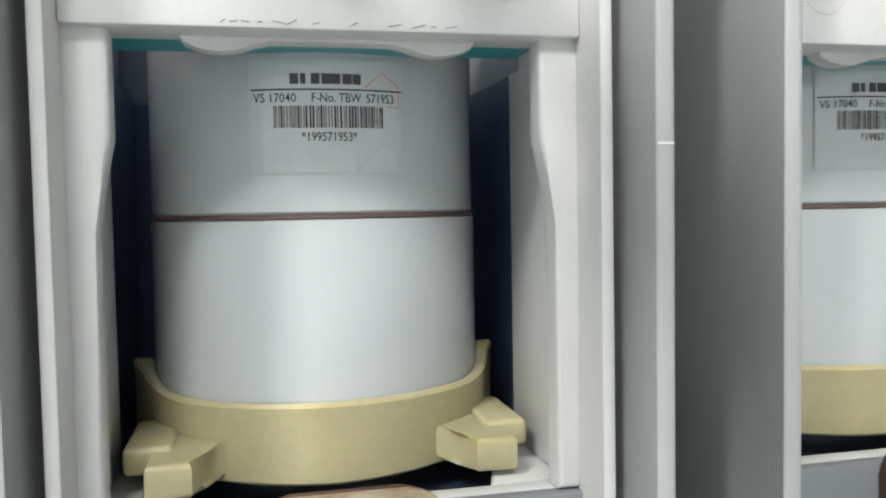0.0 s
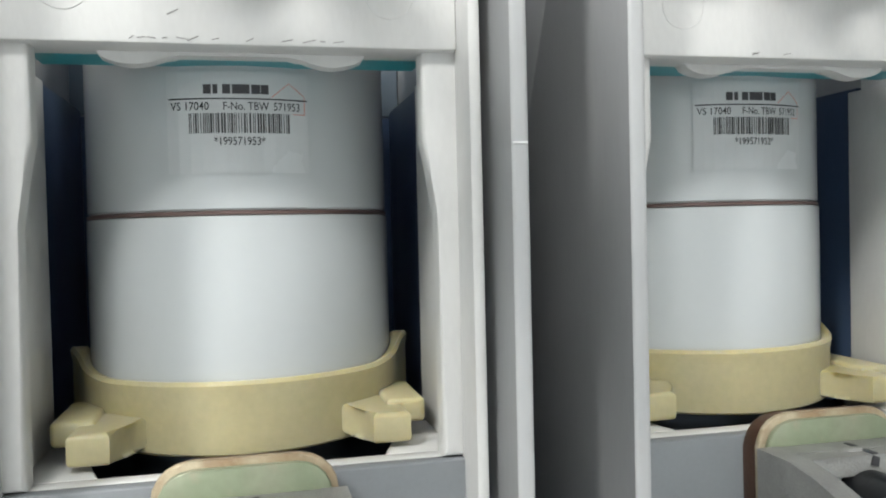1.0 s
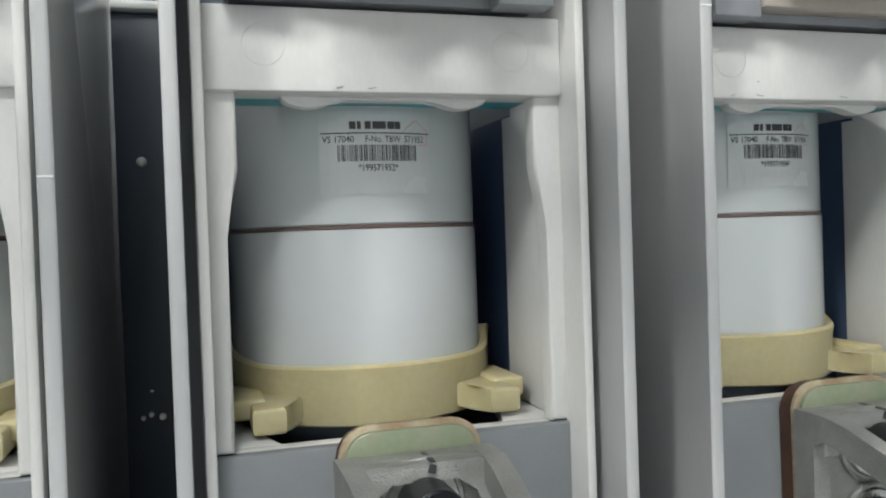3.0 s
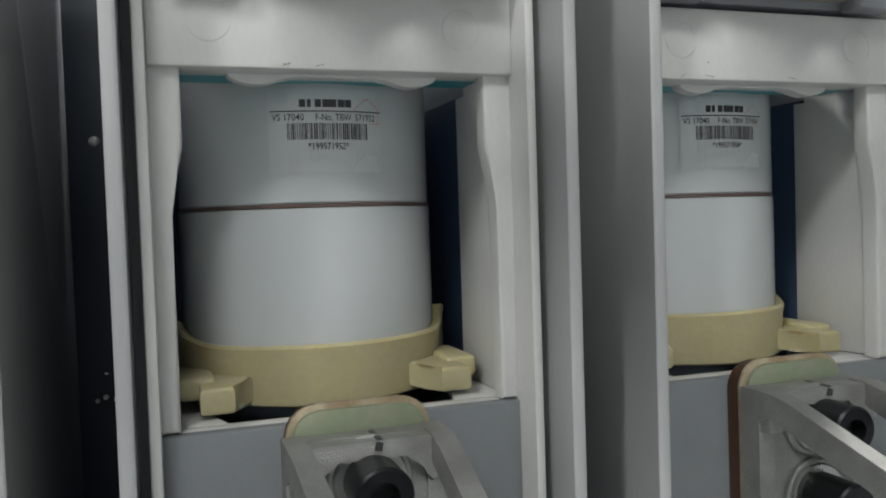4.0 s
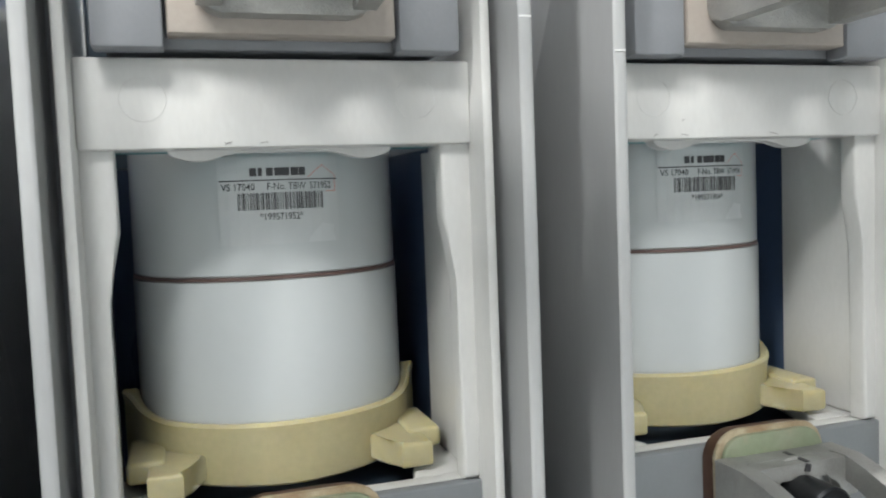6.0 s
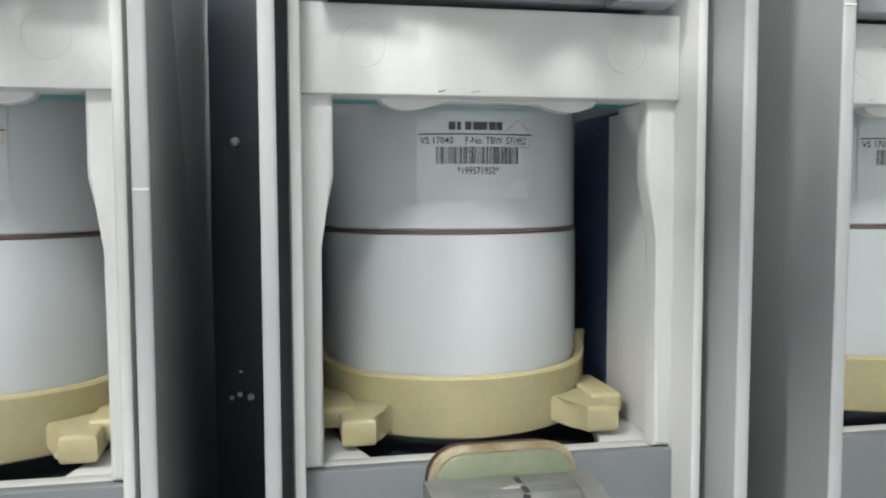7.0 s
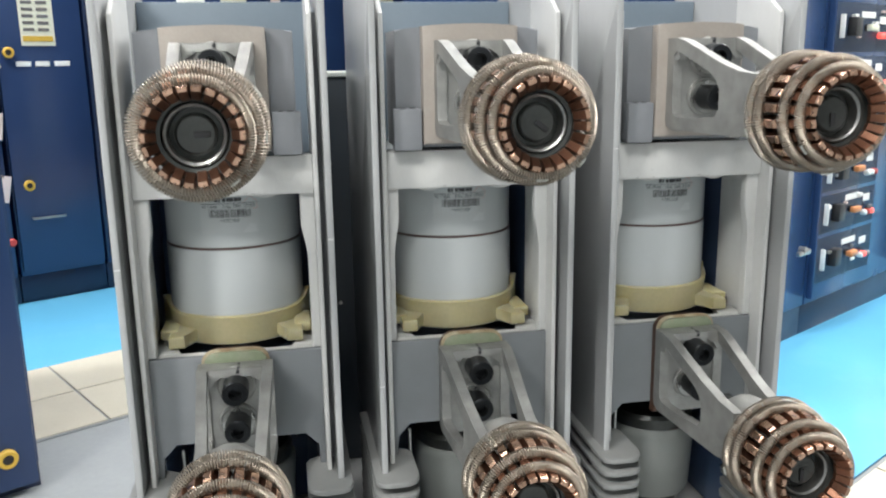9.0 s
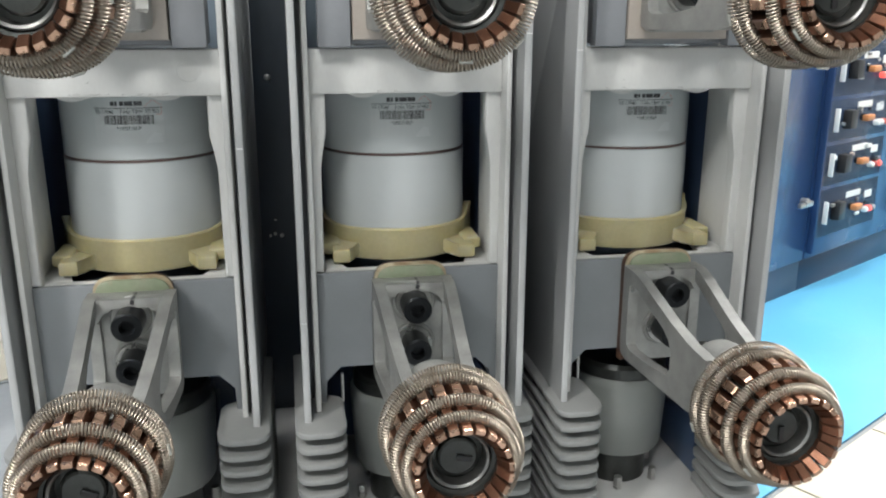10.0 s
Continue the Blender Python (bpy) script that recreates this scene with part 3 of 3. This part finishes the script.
    wire, steps, sides = 0.00060, 9, 5
    n = turns * steps
    bm = bmesh.new()
    rings = []
    def at(i):
        a = start + 2 * math.pi * i / n
        b = 2 * math.pi * turns * i / n
        r = major + minor * math.cos(b)
        return Vector((r * math.cos(a), y + minor * math.sin(b), r * math.sin(a)))
    for i in range(n):
        p, t = at(i), (at(i + 1) - at(i - 1)).normalized()
        a = start + 2 * math.pi * i / n
        c = Vector((major * math.cos(a), y, major * math.sin(a)))
        u = (p - c).normalized()
        w = t.cross(u).normalized()
        rings.append([bm.verts.new(p + wire * (math.cos(k * 2 * math.pi / sides) * u + math.sin(k * 2 * math.pi / sides) * w)) for k in range(sides)])
    for i in range(n):
        p, q = rings[i], rings[(i + 1) % n]
        for k in range(sides):
            bm.faces.new((p[k], p[(k + 1) % sides], q[(k + 1) % sides], q[k]))
    return bm


Z_UP, Z_LOW, TIP = 0.0920, -0.1755, -0.222
up = contact_arm(pose(POLES[0], 0, Z0 + Z_UP), "cast aluminium upper contact arm bolted to the terminal plate", "upper contact arms")
low = contact_arm(pose(POLES[0], 0, Z0 + Z_LOW), "cast aluminium lower contact arm with two black bolts", "lower contact arms")
tul = tulip(pose(POLES[0], TIP, Z0 + Z_UP - 0.0238), "worn copper tulip contact with steel garter springs", "upper tulip contacts", 3)
tul2 = copy_thing(tul, pose(POLES[0], TIP, Z0 + Z_LOW - 0.0200, 0, 23, 0))
tagged(tul2, group="lower tulip contacts")
for i, px in enumerate(POLES[1:]):
    copy_thing(up, pose(px, 0, Z0 + Z_UP))
    copy_thing(low, pose(px, 0, Z0 + Z_LOW))
    copy_thing(tul, pose(px, TIP, Z0 + Z_UP - 0.0226, 0, 37 + 51 * i, 0))
    copy_thing(tul2, pose(px, TIP, Z0 + Z_LOW - 0.0200, 0, 11 + 77 * i, 0))


# ---------------------------------------------------------------- terminal plates
def terminal_plates():
    u = thing("upper_terminal_plate", pose(POLES[0], 0, Z0), "dull brownish silvered copper terminal plate", "terminal plate", "upper terminal plates")
    part("plate", slab(arched(0.0412, 0.0395, 0.1372, 0.0022), -0.0120, 0.0012, "xz", 0.0016), COPPERPLATE, u)
    w = thing("lower_terminal_plate", pose(POLES[0], 0, Z0), "green passivated terminal plate with tarnished copper edges", "terminal plate", "lower terminal plates")
    part("plate", slab(rounded(-0.0290, 0.0290, -0.2190, -0.1310, 0.012, "cd"), -0.0092, -0.0066, "xz", 0.0008), RUSTY, w)
    part("face_sheet", slab(rounded(-0.0268, 0.0268, -0.2170, -0.1332, 0.0105, "cd"), -0.0120, -0.0093, "xz", 0.0008), PASSIVATED, w)
    part("copper_bar", slab(rounded(-0.0285, 0.0280, -0.2290, -0.1328, 0.012, "cd"), -0.0064, 0.0018, "xz", 0.0008), BROWN, w)
    return u, w


for ob in terminal_plates():
    for px in POLES[1:]:
        copy_thing(ob, pose(px, 0, Z0))


# ---------------------------------------------------------------- drive insulators
def drive_insulator():
    e = thing("drive_insulator", pose(POLES[0], 0.06, Z0), "grey epoxy drive insulator with a dark cap", "insulator", "drive insulators")
    part("body", lathe([(0.0, -0.262), (0.044, -0.262), (0.046, -0.266), (0.046, -0.270), (0.0425, -0.335), (0.040, -0.339), (0.0, -0.339)], "z", 56), INSULATOR, e)
    part("cap", lathe([(0.0, -0.248), (0.040, -0.248), (0.043, -0.252), (0.043, -0.2618), (0.0, -0.2618)], "z", 48), DARKSTEEL, e)
    part("foot", lathe([(0.0, -0.3392), (0.030, -0.3392), (0.030, -0.372), (0.0, -0.372)], "z", 40), DARKSTEEL, e)
    for i in range(6):
        a = radians(60 * i + 15)
        part("foot_bolt", lathe([(0.0, -0.360), (0.0038, -0.360), (0.0042, -0.361), (0.0042, -0.372), (0.0, -0.372)], "z", 6, (0.040 * math.cos(a), 0.040 * math.sin(a), 0)), STEEL, e)
    return e


ins = drive_insulator()
part("guide_strip", box(-0.0560, -0.0535, -0.038, -0.034, -0.262, -0.236, 0.0008), STEEL, ins, "bright steel guide strip")
for px in POLES[1:]:
    copy_thing(ins, pose(px, 0.06, Z0))


# ---------------------------------------------------------------- mechanism housing and truck
house = thing("mechanism_housing", pose(0, 0, 0), "dark painted steel mechanism housing behind the poles", "housing")
part("casing", box(-0.272, 0.272, 0.246, 0.56, 0.29, Z0 + 0.0933, 0.003), HOUSING, house)
part("top_edge", box(-0.272, 0.272, 0.2400, 0.3100, Z0 + 0.0935, Z0 + 0.0995, 0.0022), EDGEPAINT, house, "bright off-white top edge")
for px in (-0.105, 0.105):
    for x, z, k in ((-0.004, -0.004, 1.35), (-0.003, -0.152, 0.6), (-0.004, -0.168, 0.7), (0.003, -0.170, 0.9), (-0.009, -0.170, 0.6)):
        prof = [(r * k, y) for r, y in ((0.0, 0.2437), (0.0014, 0.2437), (0.0023, 0.2445), (0.0025, 0.246), (0.0, 0.246))]
        part("screw", lathe(prof, "y", 16, (px + x, 0, Z0 + z)), STEEL, house)
for px in POLES:
    for z in (0.06, -0.20):
        part("stand_off", tube(0.014, 0.014, 0.173, 0.2455, 20, px, Z0 + z), HOUSING, house)
truck = thing("breaker_truck", pose(0, 0, 0), "grey steel truck carrying the three breaker poles", "truck")
part("deck", box(-0.305, 0.305, -0.055, 0.56, Z0 - 0.392, Z0 - 0.3725, 0.003), SHELL, truck)
part("body", box(-0.29, 0.29, -0.02, 0.55, 0.07, Z0 - 0.3925, 0.004), HOUSING, truck)
for x in (-0.25, 0.25):
    for y in (0.05, 0.48):
        b = lathe([(0.0, -0.015), (0.044, -0.015), (0.05, -0.010), (0.05, 0.010), (0.044, 0.015), (0.0, 0.015)], "y", 32)
        bmesh.ops.rotate(b, verts=b.verts, cent=(0, 0, 0), matrix=Matrix.Rotation(radians(90), 3, "Z"))
        bmesh.ops.translate(b, verts=b.verts, vec=(x, y, 0.05))
        part("wheel", b, BLACK, truck)

# ---------------------------------------------------------------- the room
ROOM = (-5.0, 6.5, -3.2, 7.5)
plain("floor", box(ROOM[0], ROOM[1], ROOM[2], ROOM[3], -0.12, 0.0), FLOORGREY, "worn grey concrete floor", "floor", kind="structure")
plain("ceiling", box(ROOM[0], ROOM[1], ROOM[2], ROOM[3], CEIL, CEIL + 0.15), CEILING, "white ceiling", "ceiling", kind="structure")
for nm, b in (("wall_north", (ROOM[0], ROOM[1], ROOM[3], ROOM[3] + 0.2)), ("wall_south", (ROOM[0], ROOM[1], ROOM[2] - 0.2, ROOM[2])),
              ("wall_west", (ROOM[0] - 0.2, ROOM[0], ROOM[2], ROOM[3])), ("wall_east", (ROOM[1], ROOM[1] + 0.2, ROOM[2], ROOM[3]))):
    plain(nm, box(*b, -0.12, CEIL + 0.15), PLASTER, "pale plastered wall", "wall", kind="structure")
# bodies for the out-of-view lamps, the added glare lamp included
for lx, ly, watts in LAMPS:
    e = thing("ceiling_lamp", pose(lx, ly, CEIL, 0, 0, 30), "unseen white ceiling batten lamp with a bright diffuser", "ceiling lamp", "ceiling lamps")
    part("tray", box(-0.65, 0.65, -0.14, 0.14, -0.05, -0.001, 0.004), WHITE, e)
    part("diffuser", box(-0.63, 0.63, -0.12, 0.12, -0.075, -0.0505, 0.006), TUBE, e)

ROW = 30.0        # the cabinet rows stand askew to the breaker
U = Vector((math.cos(radians(ROW)), math.sin(radians(ROW)), 0))
N = Vector((-U.y, U.x, 0))
L0, R0 = Vector((-0.548, 2.513, 0)), Vector((0.705, 0.987, 0))


def row_pose(origin, s, turn=0.0, z=0.0):
    kx, kz = (0.95, 0.972) if origin is L0 else (1.0, 0.95) if turn else (0.88, 0.95)
    p = origin + U * s * kx
    return pose(p.x, p.y, z, 0, 0, ROW + turn) @ Matrix.Diagonal((kx, 1, kz, 1))


# blue walkway and the beige tile band in front of it
def floor_band(name, origin, s0, s1, d0, d1, z, mat, label):
    o = pose(origin.x, origin.y, 0, 0, 0, ROW)
    return plain(name, box(s0, s1, d0, d1, 0.0005, z, 0.0008), mat, label, "floor", kind="structure", m=o)


floor_band("walkway", L0, -1.6, 5.0, -0.68, 0.05, 0.004, FLOORBLUE, "light blue painted walkway")
floor_band("walkway", R0, -0.60, 4.0, -0.45, 0.05, 0.006, FLOORBLUE, "bright blue painted walkway")
band = floor_band("tile_band", L0, -1.6, 2.0, -1.155, -0.685, 0.004, FLOORGREY, "beige tiled band beside the walkway")
tile = None
for i in range(12):
    for j in range(2):
        bm = box(0, 0.292, 0, 0.225, 0.0042, 0.0080, 0.001, 1)
        m = Matrix.Translation((-1.59 + 0.297 * i, -1.150 + 0.232 * j, 0))
        if tile is None:
            tile = part("tile", bm, TILE, band)
            tile.matrix_basis = m
        else:
            bm.free()
            share("tile", tile, band, m)
band2 = floor_band("tile_band", R0, -0.60, 3.4, -0.925, -0.455, 0.004, FLOORGREY, "beige tiled band beside the walkway")
for i in range(13):
    for j in range(2):
        share("tile", tile, band2, Matrix.Translation((-0.59 + 0.297 * i, -0.920 + 0.232 * j, 0)))

# ---------------------------------------------------------------- switchgear cabinets
def lock(parent, s, z, y=0.0):
    r = part("lock_ring", lathe([(0.010, y), (0.010, y - 0.010), (0.0160, y - 0.010), (0.0185, y - 0.007), (0.0185, y)], "y", 28, (s, 0, z)), YELLOW, parent, "yellow lock ring")
    part("lock_core", lathe([(0.0, y), (0.0, y - 0.008), (0.0095, y - 0.008), (0.0095, y)], "y", 20, (s, 0, z)), BLACK, r)


def plate(parent, name, s0, s1, z0, z1, mat, thick=0.004, y=0.0, label=""):
    return part(name, box(s0, s1, y - thick, y, z0, z1, min(0.0012, thick / 3), 1), mat, parent, label)


def warning(parent, s, z, size=0.026):
    p = part("warning_sign", slab([(s - size, z - size * 0.8), (s + size, z - size * 0.8), (s, z + size)], -0.002, 0.0, "xz"), YELLOW, parent, "yellow triangular warning sign")
    part("sign_mark", slab([(s - 0.003, z - 0.010), (s + 0.003, z - 0.010), (s + 0.002, z + 0.010), (s - 0.002, z + 0.010)], -0.0035, -0.0021, "xz"), BLACK, p)


def grip(parent, s, z, w=0.11):
    part("recessed_grip", box(s - w / 2, s + w / 2, -0.012, 0.0, z - 0.011, z + 0.011, 0.003), BLACK, parent)


def bars(parent, s0, s1, z, h, mat, n):
    rnd = random.Random(int(s0 * 997 + z * 313) & 1023)
    x, w = s0, (s1 - s0) / n
    for i in range(n):
        plate(parent, "print_bar", x, x + w * rnd.uniform(0.72, 0.9), z - h / 2, z + h / 2, mat, 0.0015)
        x += w


def tag_card(parent, s, z, tilt):
    bm = box(-0.021, 0.021, -0.012, -0.009, -0.055, 0.035, 0.001, 1)
    bmesh.ops.rotate(bm, verts=bm.verts, cent=(0, 0, 0), matrix=Matrix.Rotation(radians(tilt), 3, "Y"))
    bmesh.ops.translate(bm, verts=bm.verts, vec=(s, 0, z))
    t = part("hanging_tag", bm, PINK, parent, "pale pink hanging lockout tag")
    part("tag_hook", box(s - 0.003, s + 0.003, -0.012, 0.0, z + 0.028, z + 0.036), BLACK, t)


def push_lamp(parent, s, z, mat, r=0.011):
    part("indicator", lathe([(0.0, -0.016), (r - 0.003, -0.016), (r, -0.012), (r, 0.0), (0.0, 0.0)], "y", 20, (s, 0, z)), mat, parent)


def cabinet(origin, s, width, label, mat, group, depth=0.9, height=2.25, turn=0.0):
    e = thing("switchgear_cabinet", row_pose(origin, s, turn), label, "cabinet", group)
    part("body", box(0.004, width - 0.004, 0.020, depth, 0.10, height, 0.004), mat, e)
    part("plinth", box(0.0, width, 0.030, depth, 0.0, 0.099, 0.002), NAVYDARK, e)
    return e


def dots(parent, z0, z1, s, n):
    """A column of small bright screws down a seam."""
    for i in range(n):
        z = z0 + (z1 - z0) * i / max(1, n - 1)
        part("screw", lathe([(0.0, -0.004), (0.004, -0.004), (0.006, -0.001), (0.006, 0.0), (0.0, 0.0)], "y", 10, (s, 0, z)), ZINC, parent)


PANEL_W = 0.738
G = "feeder cabinet row"
# cabinet with an instruction sheet
c = cabinet(L0, -0.30 - 0.30, 0.30, "navy enamelled feeder cabinet door with an instruction sheet", NAVY, G)
d = part("door", box(0.008, 0.292, 0.0, 0.019, 0.12, 2.2, 0.003), NAVY, c)
lock(d, 0.030, 1.30), lock(d, 0.042, 0.862), lock(d, 0.058, 0.418)
grip(d, 0.06, 1.416, 0.08)
sheet = plate(d, "instruction_sheet", 0.088, 0.199, 0.884, 1.085, CREAM, 0.002, label="cream instruction sheet with small print")
plate(sheet, "sheet_band", 0.088, 0.199, 1.070, 1.085, YELLOW, 0.001, -0.0021)
plate(sheet, "sheet_band", 0.094, 0.192, 0.898, 0.916, YELLOW, 0.001, -0.0021)
for i in range(6):
    for j in range(2):
        plate(sheet, "print_bar", 0.098 + 0.048 * j, 0.134 + 0.048 * j, 0.932 + 0.022 * i, 0.942 + 0.022 * i, GREYINK, 0.0008, -0.0021)
bars(d, 0.063, 0.250, 0.825, 0.016, WHITE, 3)
part("pull_bar", box(0.055, 0.165, -0.020, -0.012, 0.300, 0.308, 0.002), STEEL, d)
part("pull_bar", box(0.055, 0.062, -0.012, 0.0, 0.300, 0.308), STEEL, d)
# cabinet beside it, at the row's end, with tags
c = cabinet(L0, -0.605 - PANEL_W, PANEL_W, "navy enamelled feeder cabinet hung with pale lockout tags", NAVY, G)
d = part("door", box(0.008, PANEL_W - 0.008, 0.0, 0.019, 0.12, 2.2, 0.003), NAVY, c)
for z, t in ((0.860, -20), (0.635, 8), (0.425, 12)):
    tag_card(d, PANEL_W - 0.020, z, t)
for z in (1.281, 1.069):
    plate(d, "print_plate", PANEL_W - 0.07, PANEL_W - 0.018, z - 0.012, z + 0.012, WHITE, 0.002)
push_lamp(d, PANEL_W - 0.016, 0.231, REDPLASTIC, 0.014)
# two feeder cabinets with control panels
for k, (s, kind) in enumerate(((-0.297, "spare"), (0.445, "live"))):
    text = "navy enamelled spare feeder cabinet with relays and coloured lamps" if k == 0 else "navy enamelled feeder cabinet with a green lamp alight"
    c = cabinet(L0, s, PANEL_W, text, NAVY, G)
    up_door = part("upper_door", box(0.008, PANEL_W - 0.008, 0.0, 0.019, 1.340, 2.2, 0.003), NAVY, c)
    warning(up_door, 0.200, 1.468)
    grip(up_door, 0.508, 1.424)
    lock(up_door, 0.028, 1.408)
    lock(up_door, 0.028, 1.530)
    panel = part("control_door", box(0.016, 0.432, -0.004, 0.019, 0.12, 1.330, 0.003), NAVY, c)
    right = part("cable_door", box(0.440, PANEL_W - 0.008, 0.0, 0.019, 0.12, 1.335, 0.003), NAVY, c)
    lock(right, 0.470, 1.310)
    plate(right, "instruction_sheet", 0.530, 0.642, 0.900, 1.100, CREAM, 0.002, label="cream instruction sheet")
    plate(right, "sheet_band", 0.530, 0.642, 1.0865, 1.100, YELLOW, 0.001, -0.0021)
    for row, z in enumerate((1.268, 1.075)):
        if k == 0:
            bm = words("SPARE FEEDER", 0.030, "LEFT")
            for v in bm.verts:
                v.co = Vector((v.co.x * 0.95 + 0.130, -0.0052, v.co.z + z - 0.004))
            part("print_line", bm, WHITE, panel)
        else:
            for h, w in ((0.016, 0.085), (-0.004, 0.110)):
                plate(panel, "print_bar", 0.230 - w / 2, 0.230 + w / 2, z + h + 0.02, z + h + 0.034, WHITE, 0.002, -0.0041)
        plate(panel, "print_plate", 0.362, 0.418, z + 0.010, z + 0.032, WHITE, 0.002, -0.0041)
        plate(panel, "print_plate", 0.060, 0.105, z + 0.006, z + 0.024, GREYPLASTIC, 0.002, -0.0041)
    for x, w in ((0.150, 0.046), (0.240, 0.075)):
        mt = part("meter", box(x - w / 2, x + w / 2, -0.028, -0.0042, 1.212, 1.252, 0.003), GREYPLASTIC, panel)
        plate(mt, "dial", x - w / 2 + 0.006, x + w / 2 - 0.006, 1.218, 1.246, BLACK if k else WHITE, 0.001, -0.0281)
    if k == 0:
        for i, mt in enumerate((REDPLASTIC, GREENLAMP, ORANGE, REDPLASTIC)):
            push_lamp(panel, 0.200 + 0.030 * i, 1.165, mt if i != 1 else YELLOW)
    else:
        plate(panel, "lit_plate", 0.212, 0.262, 1.228, 1.252, WHITE, 0.003, -0.029)
        push_lamp(panel, 0.226, 1.166, GREENLAMP, 0.015)
        push_lamp(panel, 0.262, 1.168, ORANGE, 0.011)
    for z in (1.296, 1.27, 1.22, 1.19, 1.14, 1.10, 1.05, 1.0, 0.93, 0.86, 0.78, 0.7, 0.62, 0.5, 0.4):
        plate(panel, "print_speck", 0.026, 0.038, z, z + 0.010, GREYPLASTIC if z > 1 else ZINC, 0.003, -0.0041)
    tag_card(panel, 0.386 if k == 0 else 0.030, 1.09, 18 if k == 0 else 6)
    part("handle", box(0.398, 0.406, -0.030, -0.0042, 1.14, 1.19, 0.002), BLACK, panel)
# more of the row beyond
for k in range(4):
    c = cabinet(L0, 1.188 + k * 0.742, PANEL_W, "plain navy enamelled feeder cabinet", NAVY, G)
    d = part("door", box(0.008, PANEL_W - 0.008, 0.0, 0.019, 0.12, 2.2, 0.003), NAVY, c)
    lock(d, 0.030, 1.41)

# second row: two plain end panels and a motor control front
end = thing("end_panel", row_pose(R0, 0.0, 90.0), "two plain blue enamelled end panels with small latches", "cabinet", "control row")
for a, b in ((0.012, 0.458), (0.464, 0.985)):
    p = part("panel", box(a, b, -0.030, -0.004, 0.10, 2.25, 0.004), BLUEPANEL, end)
    for x in (a + 0.058, b - 0.04):
        part("latch", box(x - 0.007, x + 0.007, -0.004, 0.004, 1.162, 1.186, 0.002), ZINC, p)
part("base", box(0.012, 0.985, -0.028, -0.004, 0.0, 0.099, 0.002), NAVYDARK, end)
for col in range(2):
    s0, w = 0.030 + col * 0.735, 0.735
    c = cabinet(R0, s0, w, "blue motor control cabinet with drawers, handles and indicator lamps", BLUEPANEL, "control row")
    rnd = random.Random(40 + col)
    z = 0.16
    while z < 2.1:
        h = 0.305 if z < 0.45 and col == 0 else rnd.choice((0.125, 0.15))
        if z < 0.40 and col == 0:
            h = 0.40 - z + 0.02
        dr = part("drawer", box(0.012, 0.415, 0.0, 0.019, z + 0.004, z + h - 0.004, 0.002), BLUEPANEL if z < 0.45 and col == 0 else DRAWER, c)
        if z >= 0.40 or col == 1:
            zc = z + h / 2
            hd = part("rotary_handle", box(0.200, 0.250, -0.028, -0.010, zc - 0.009, zc + 0.009, 0.004), ORANGE if rnd.random() < 0.75 else CREAM, dr)
            part("shaft", tube(0.010, 0.010, -0.010, 0.0, 16, 0.222, zc), BLACK, hd)
            part("breaker_body", box(0.095, 0.140, -0.024, 0.0, zc - 0.024, zc + 0.028, 0.003), BLACK, dr)
            plate(dr, "print_plate", 0.185, 0.285, zc + 0.028, zc + 0.046, WHITE, 0.002)
            plate(dr, "print_plate", 0.320, 0.370, zc + 0.012, zc + 0.034, WHITE, 0.002)
            for q in range(3):
                push_lamp(dr, 0.320 + q * 0.027, zc - 0.022, (REDPLASTIC, WHITE, GREYPLASTIC, REDLAMP)[rnd.randrange(4)], 0.009)
            for q in range(7):
                x, zz, w, h2 = rnd.uniform(0.03, 0.38), zc + rnd.uniform(-0.045, 0.045), rnd.uniform(0.006, 0.03), rnd.uniform(0.004, 0.012)
                plate(dr, "small_fitting", x, x + w, zz, zz + h2, (GREYPLASTIC, WHITE, BLACK, ZINC, PINK)[rnd.randrange(5)], rnd.uniform(0.004, 0.012))
            part("cable_loop", box(0.040, 0.046, -0.014, 0.0, zc - 0.03, zc + 0.035, 0.002), WHITE, dr)
        z += h
    sd = part("cable_door", box(0.425, w - 0.012, 0.0, 0.019, 0.12, 2.2, 0.003), BLUEPANEL, c)
    plate(sd, "instruction_sheet", 0.545, 0.605, 1.02, 1.16, CREAM, 0.002, label="cream instruction sheet")
    hd = part("lever_handle", box(0.565, 0.640, -0.030, -0.018, 0.282, 0.296, 0.003), STEEL, sd, "bright steel lever handle")
    part("rose", tube(0.012, 0.012, -0.018, 0.0, 18, 0.632, 0.289), STEEL, hd)

for col in range(2, 5):
    c = cabinet(R0, 0.030 + col * 0.735, 0.735, "plain blue enamelled cabinet with two tall doors", BLUEPANEL, "control row")
    for x0, x1 in ((0.008, 0.200), (0.206, 0.727)):
        lower = part("lower_door", box(x0, x1, 0.0, 0.019, 0.12, 1.170, 0.003), BLUEPANEL, c)
        part("upper_door", box(x0, x1, 0.0, 0.019, 1.176, 2.2, 0.003), BLUEPANEL, c)
        part("recessed_grip", box(x1 - 0.10, x1 - 0.03, -0.010, 0.0, 1.130, 1.150, 0.003), BLACK, lower)
        lock(lower, x1 - 0.026, 0.58)

# cabinet close by at the side, only its edge in view
near = thing("side_cabinet", pose(-0.640, 0.860, 0, 0, 0, 30), "dark navy enamelled cabinet standing close beside the breaker", "cabinet")
part("body", box(-0.80, 0.0, 0.021, 0.70, 0.05, 2.2, 0.004), NAVY, near)
nd = part("door", box(-0.792, -0.008, 0.0, 0.020, 0.02, 2.19, 0.004), NAVY, near)
lock(nd, -0.058, 0.085)
part("plinth", box(-0.80, 0.0, 0.03, 0.70, 0.0, 0.049), NAVYDARK, near)
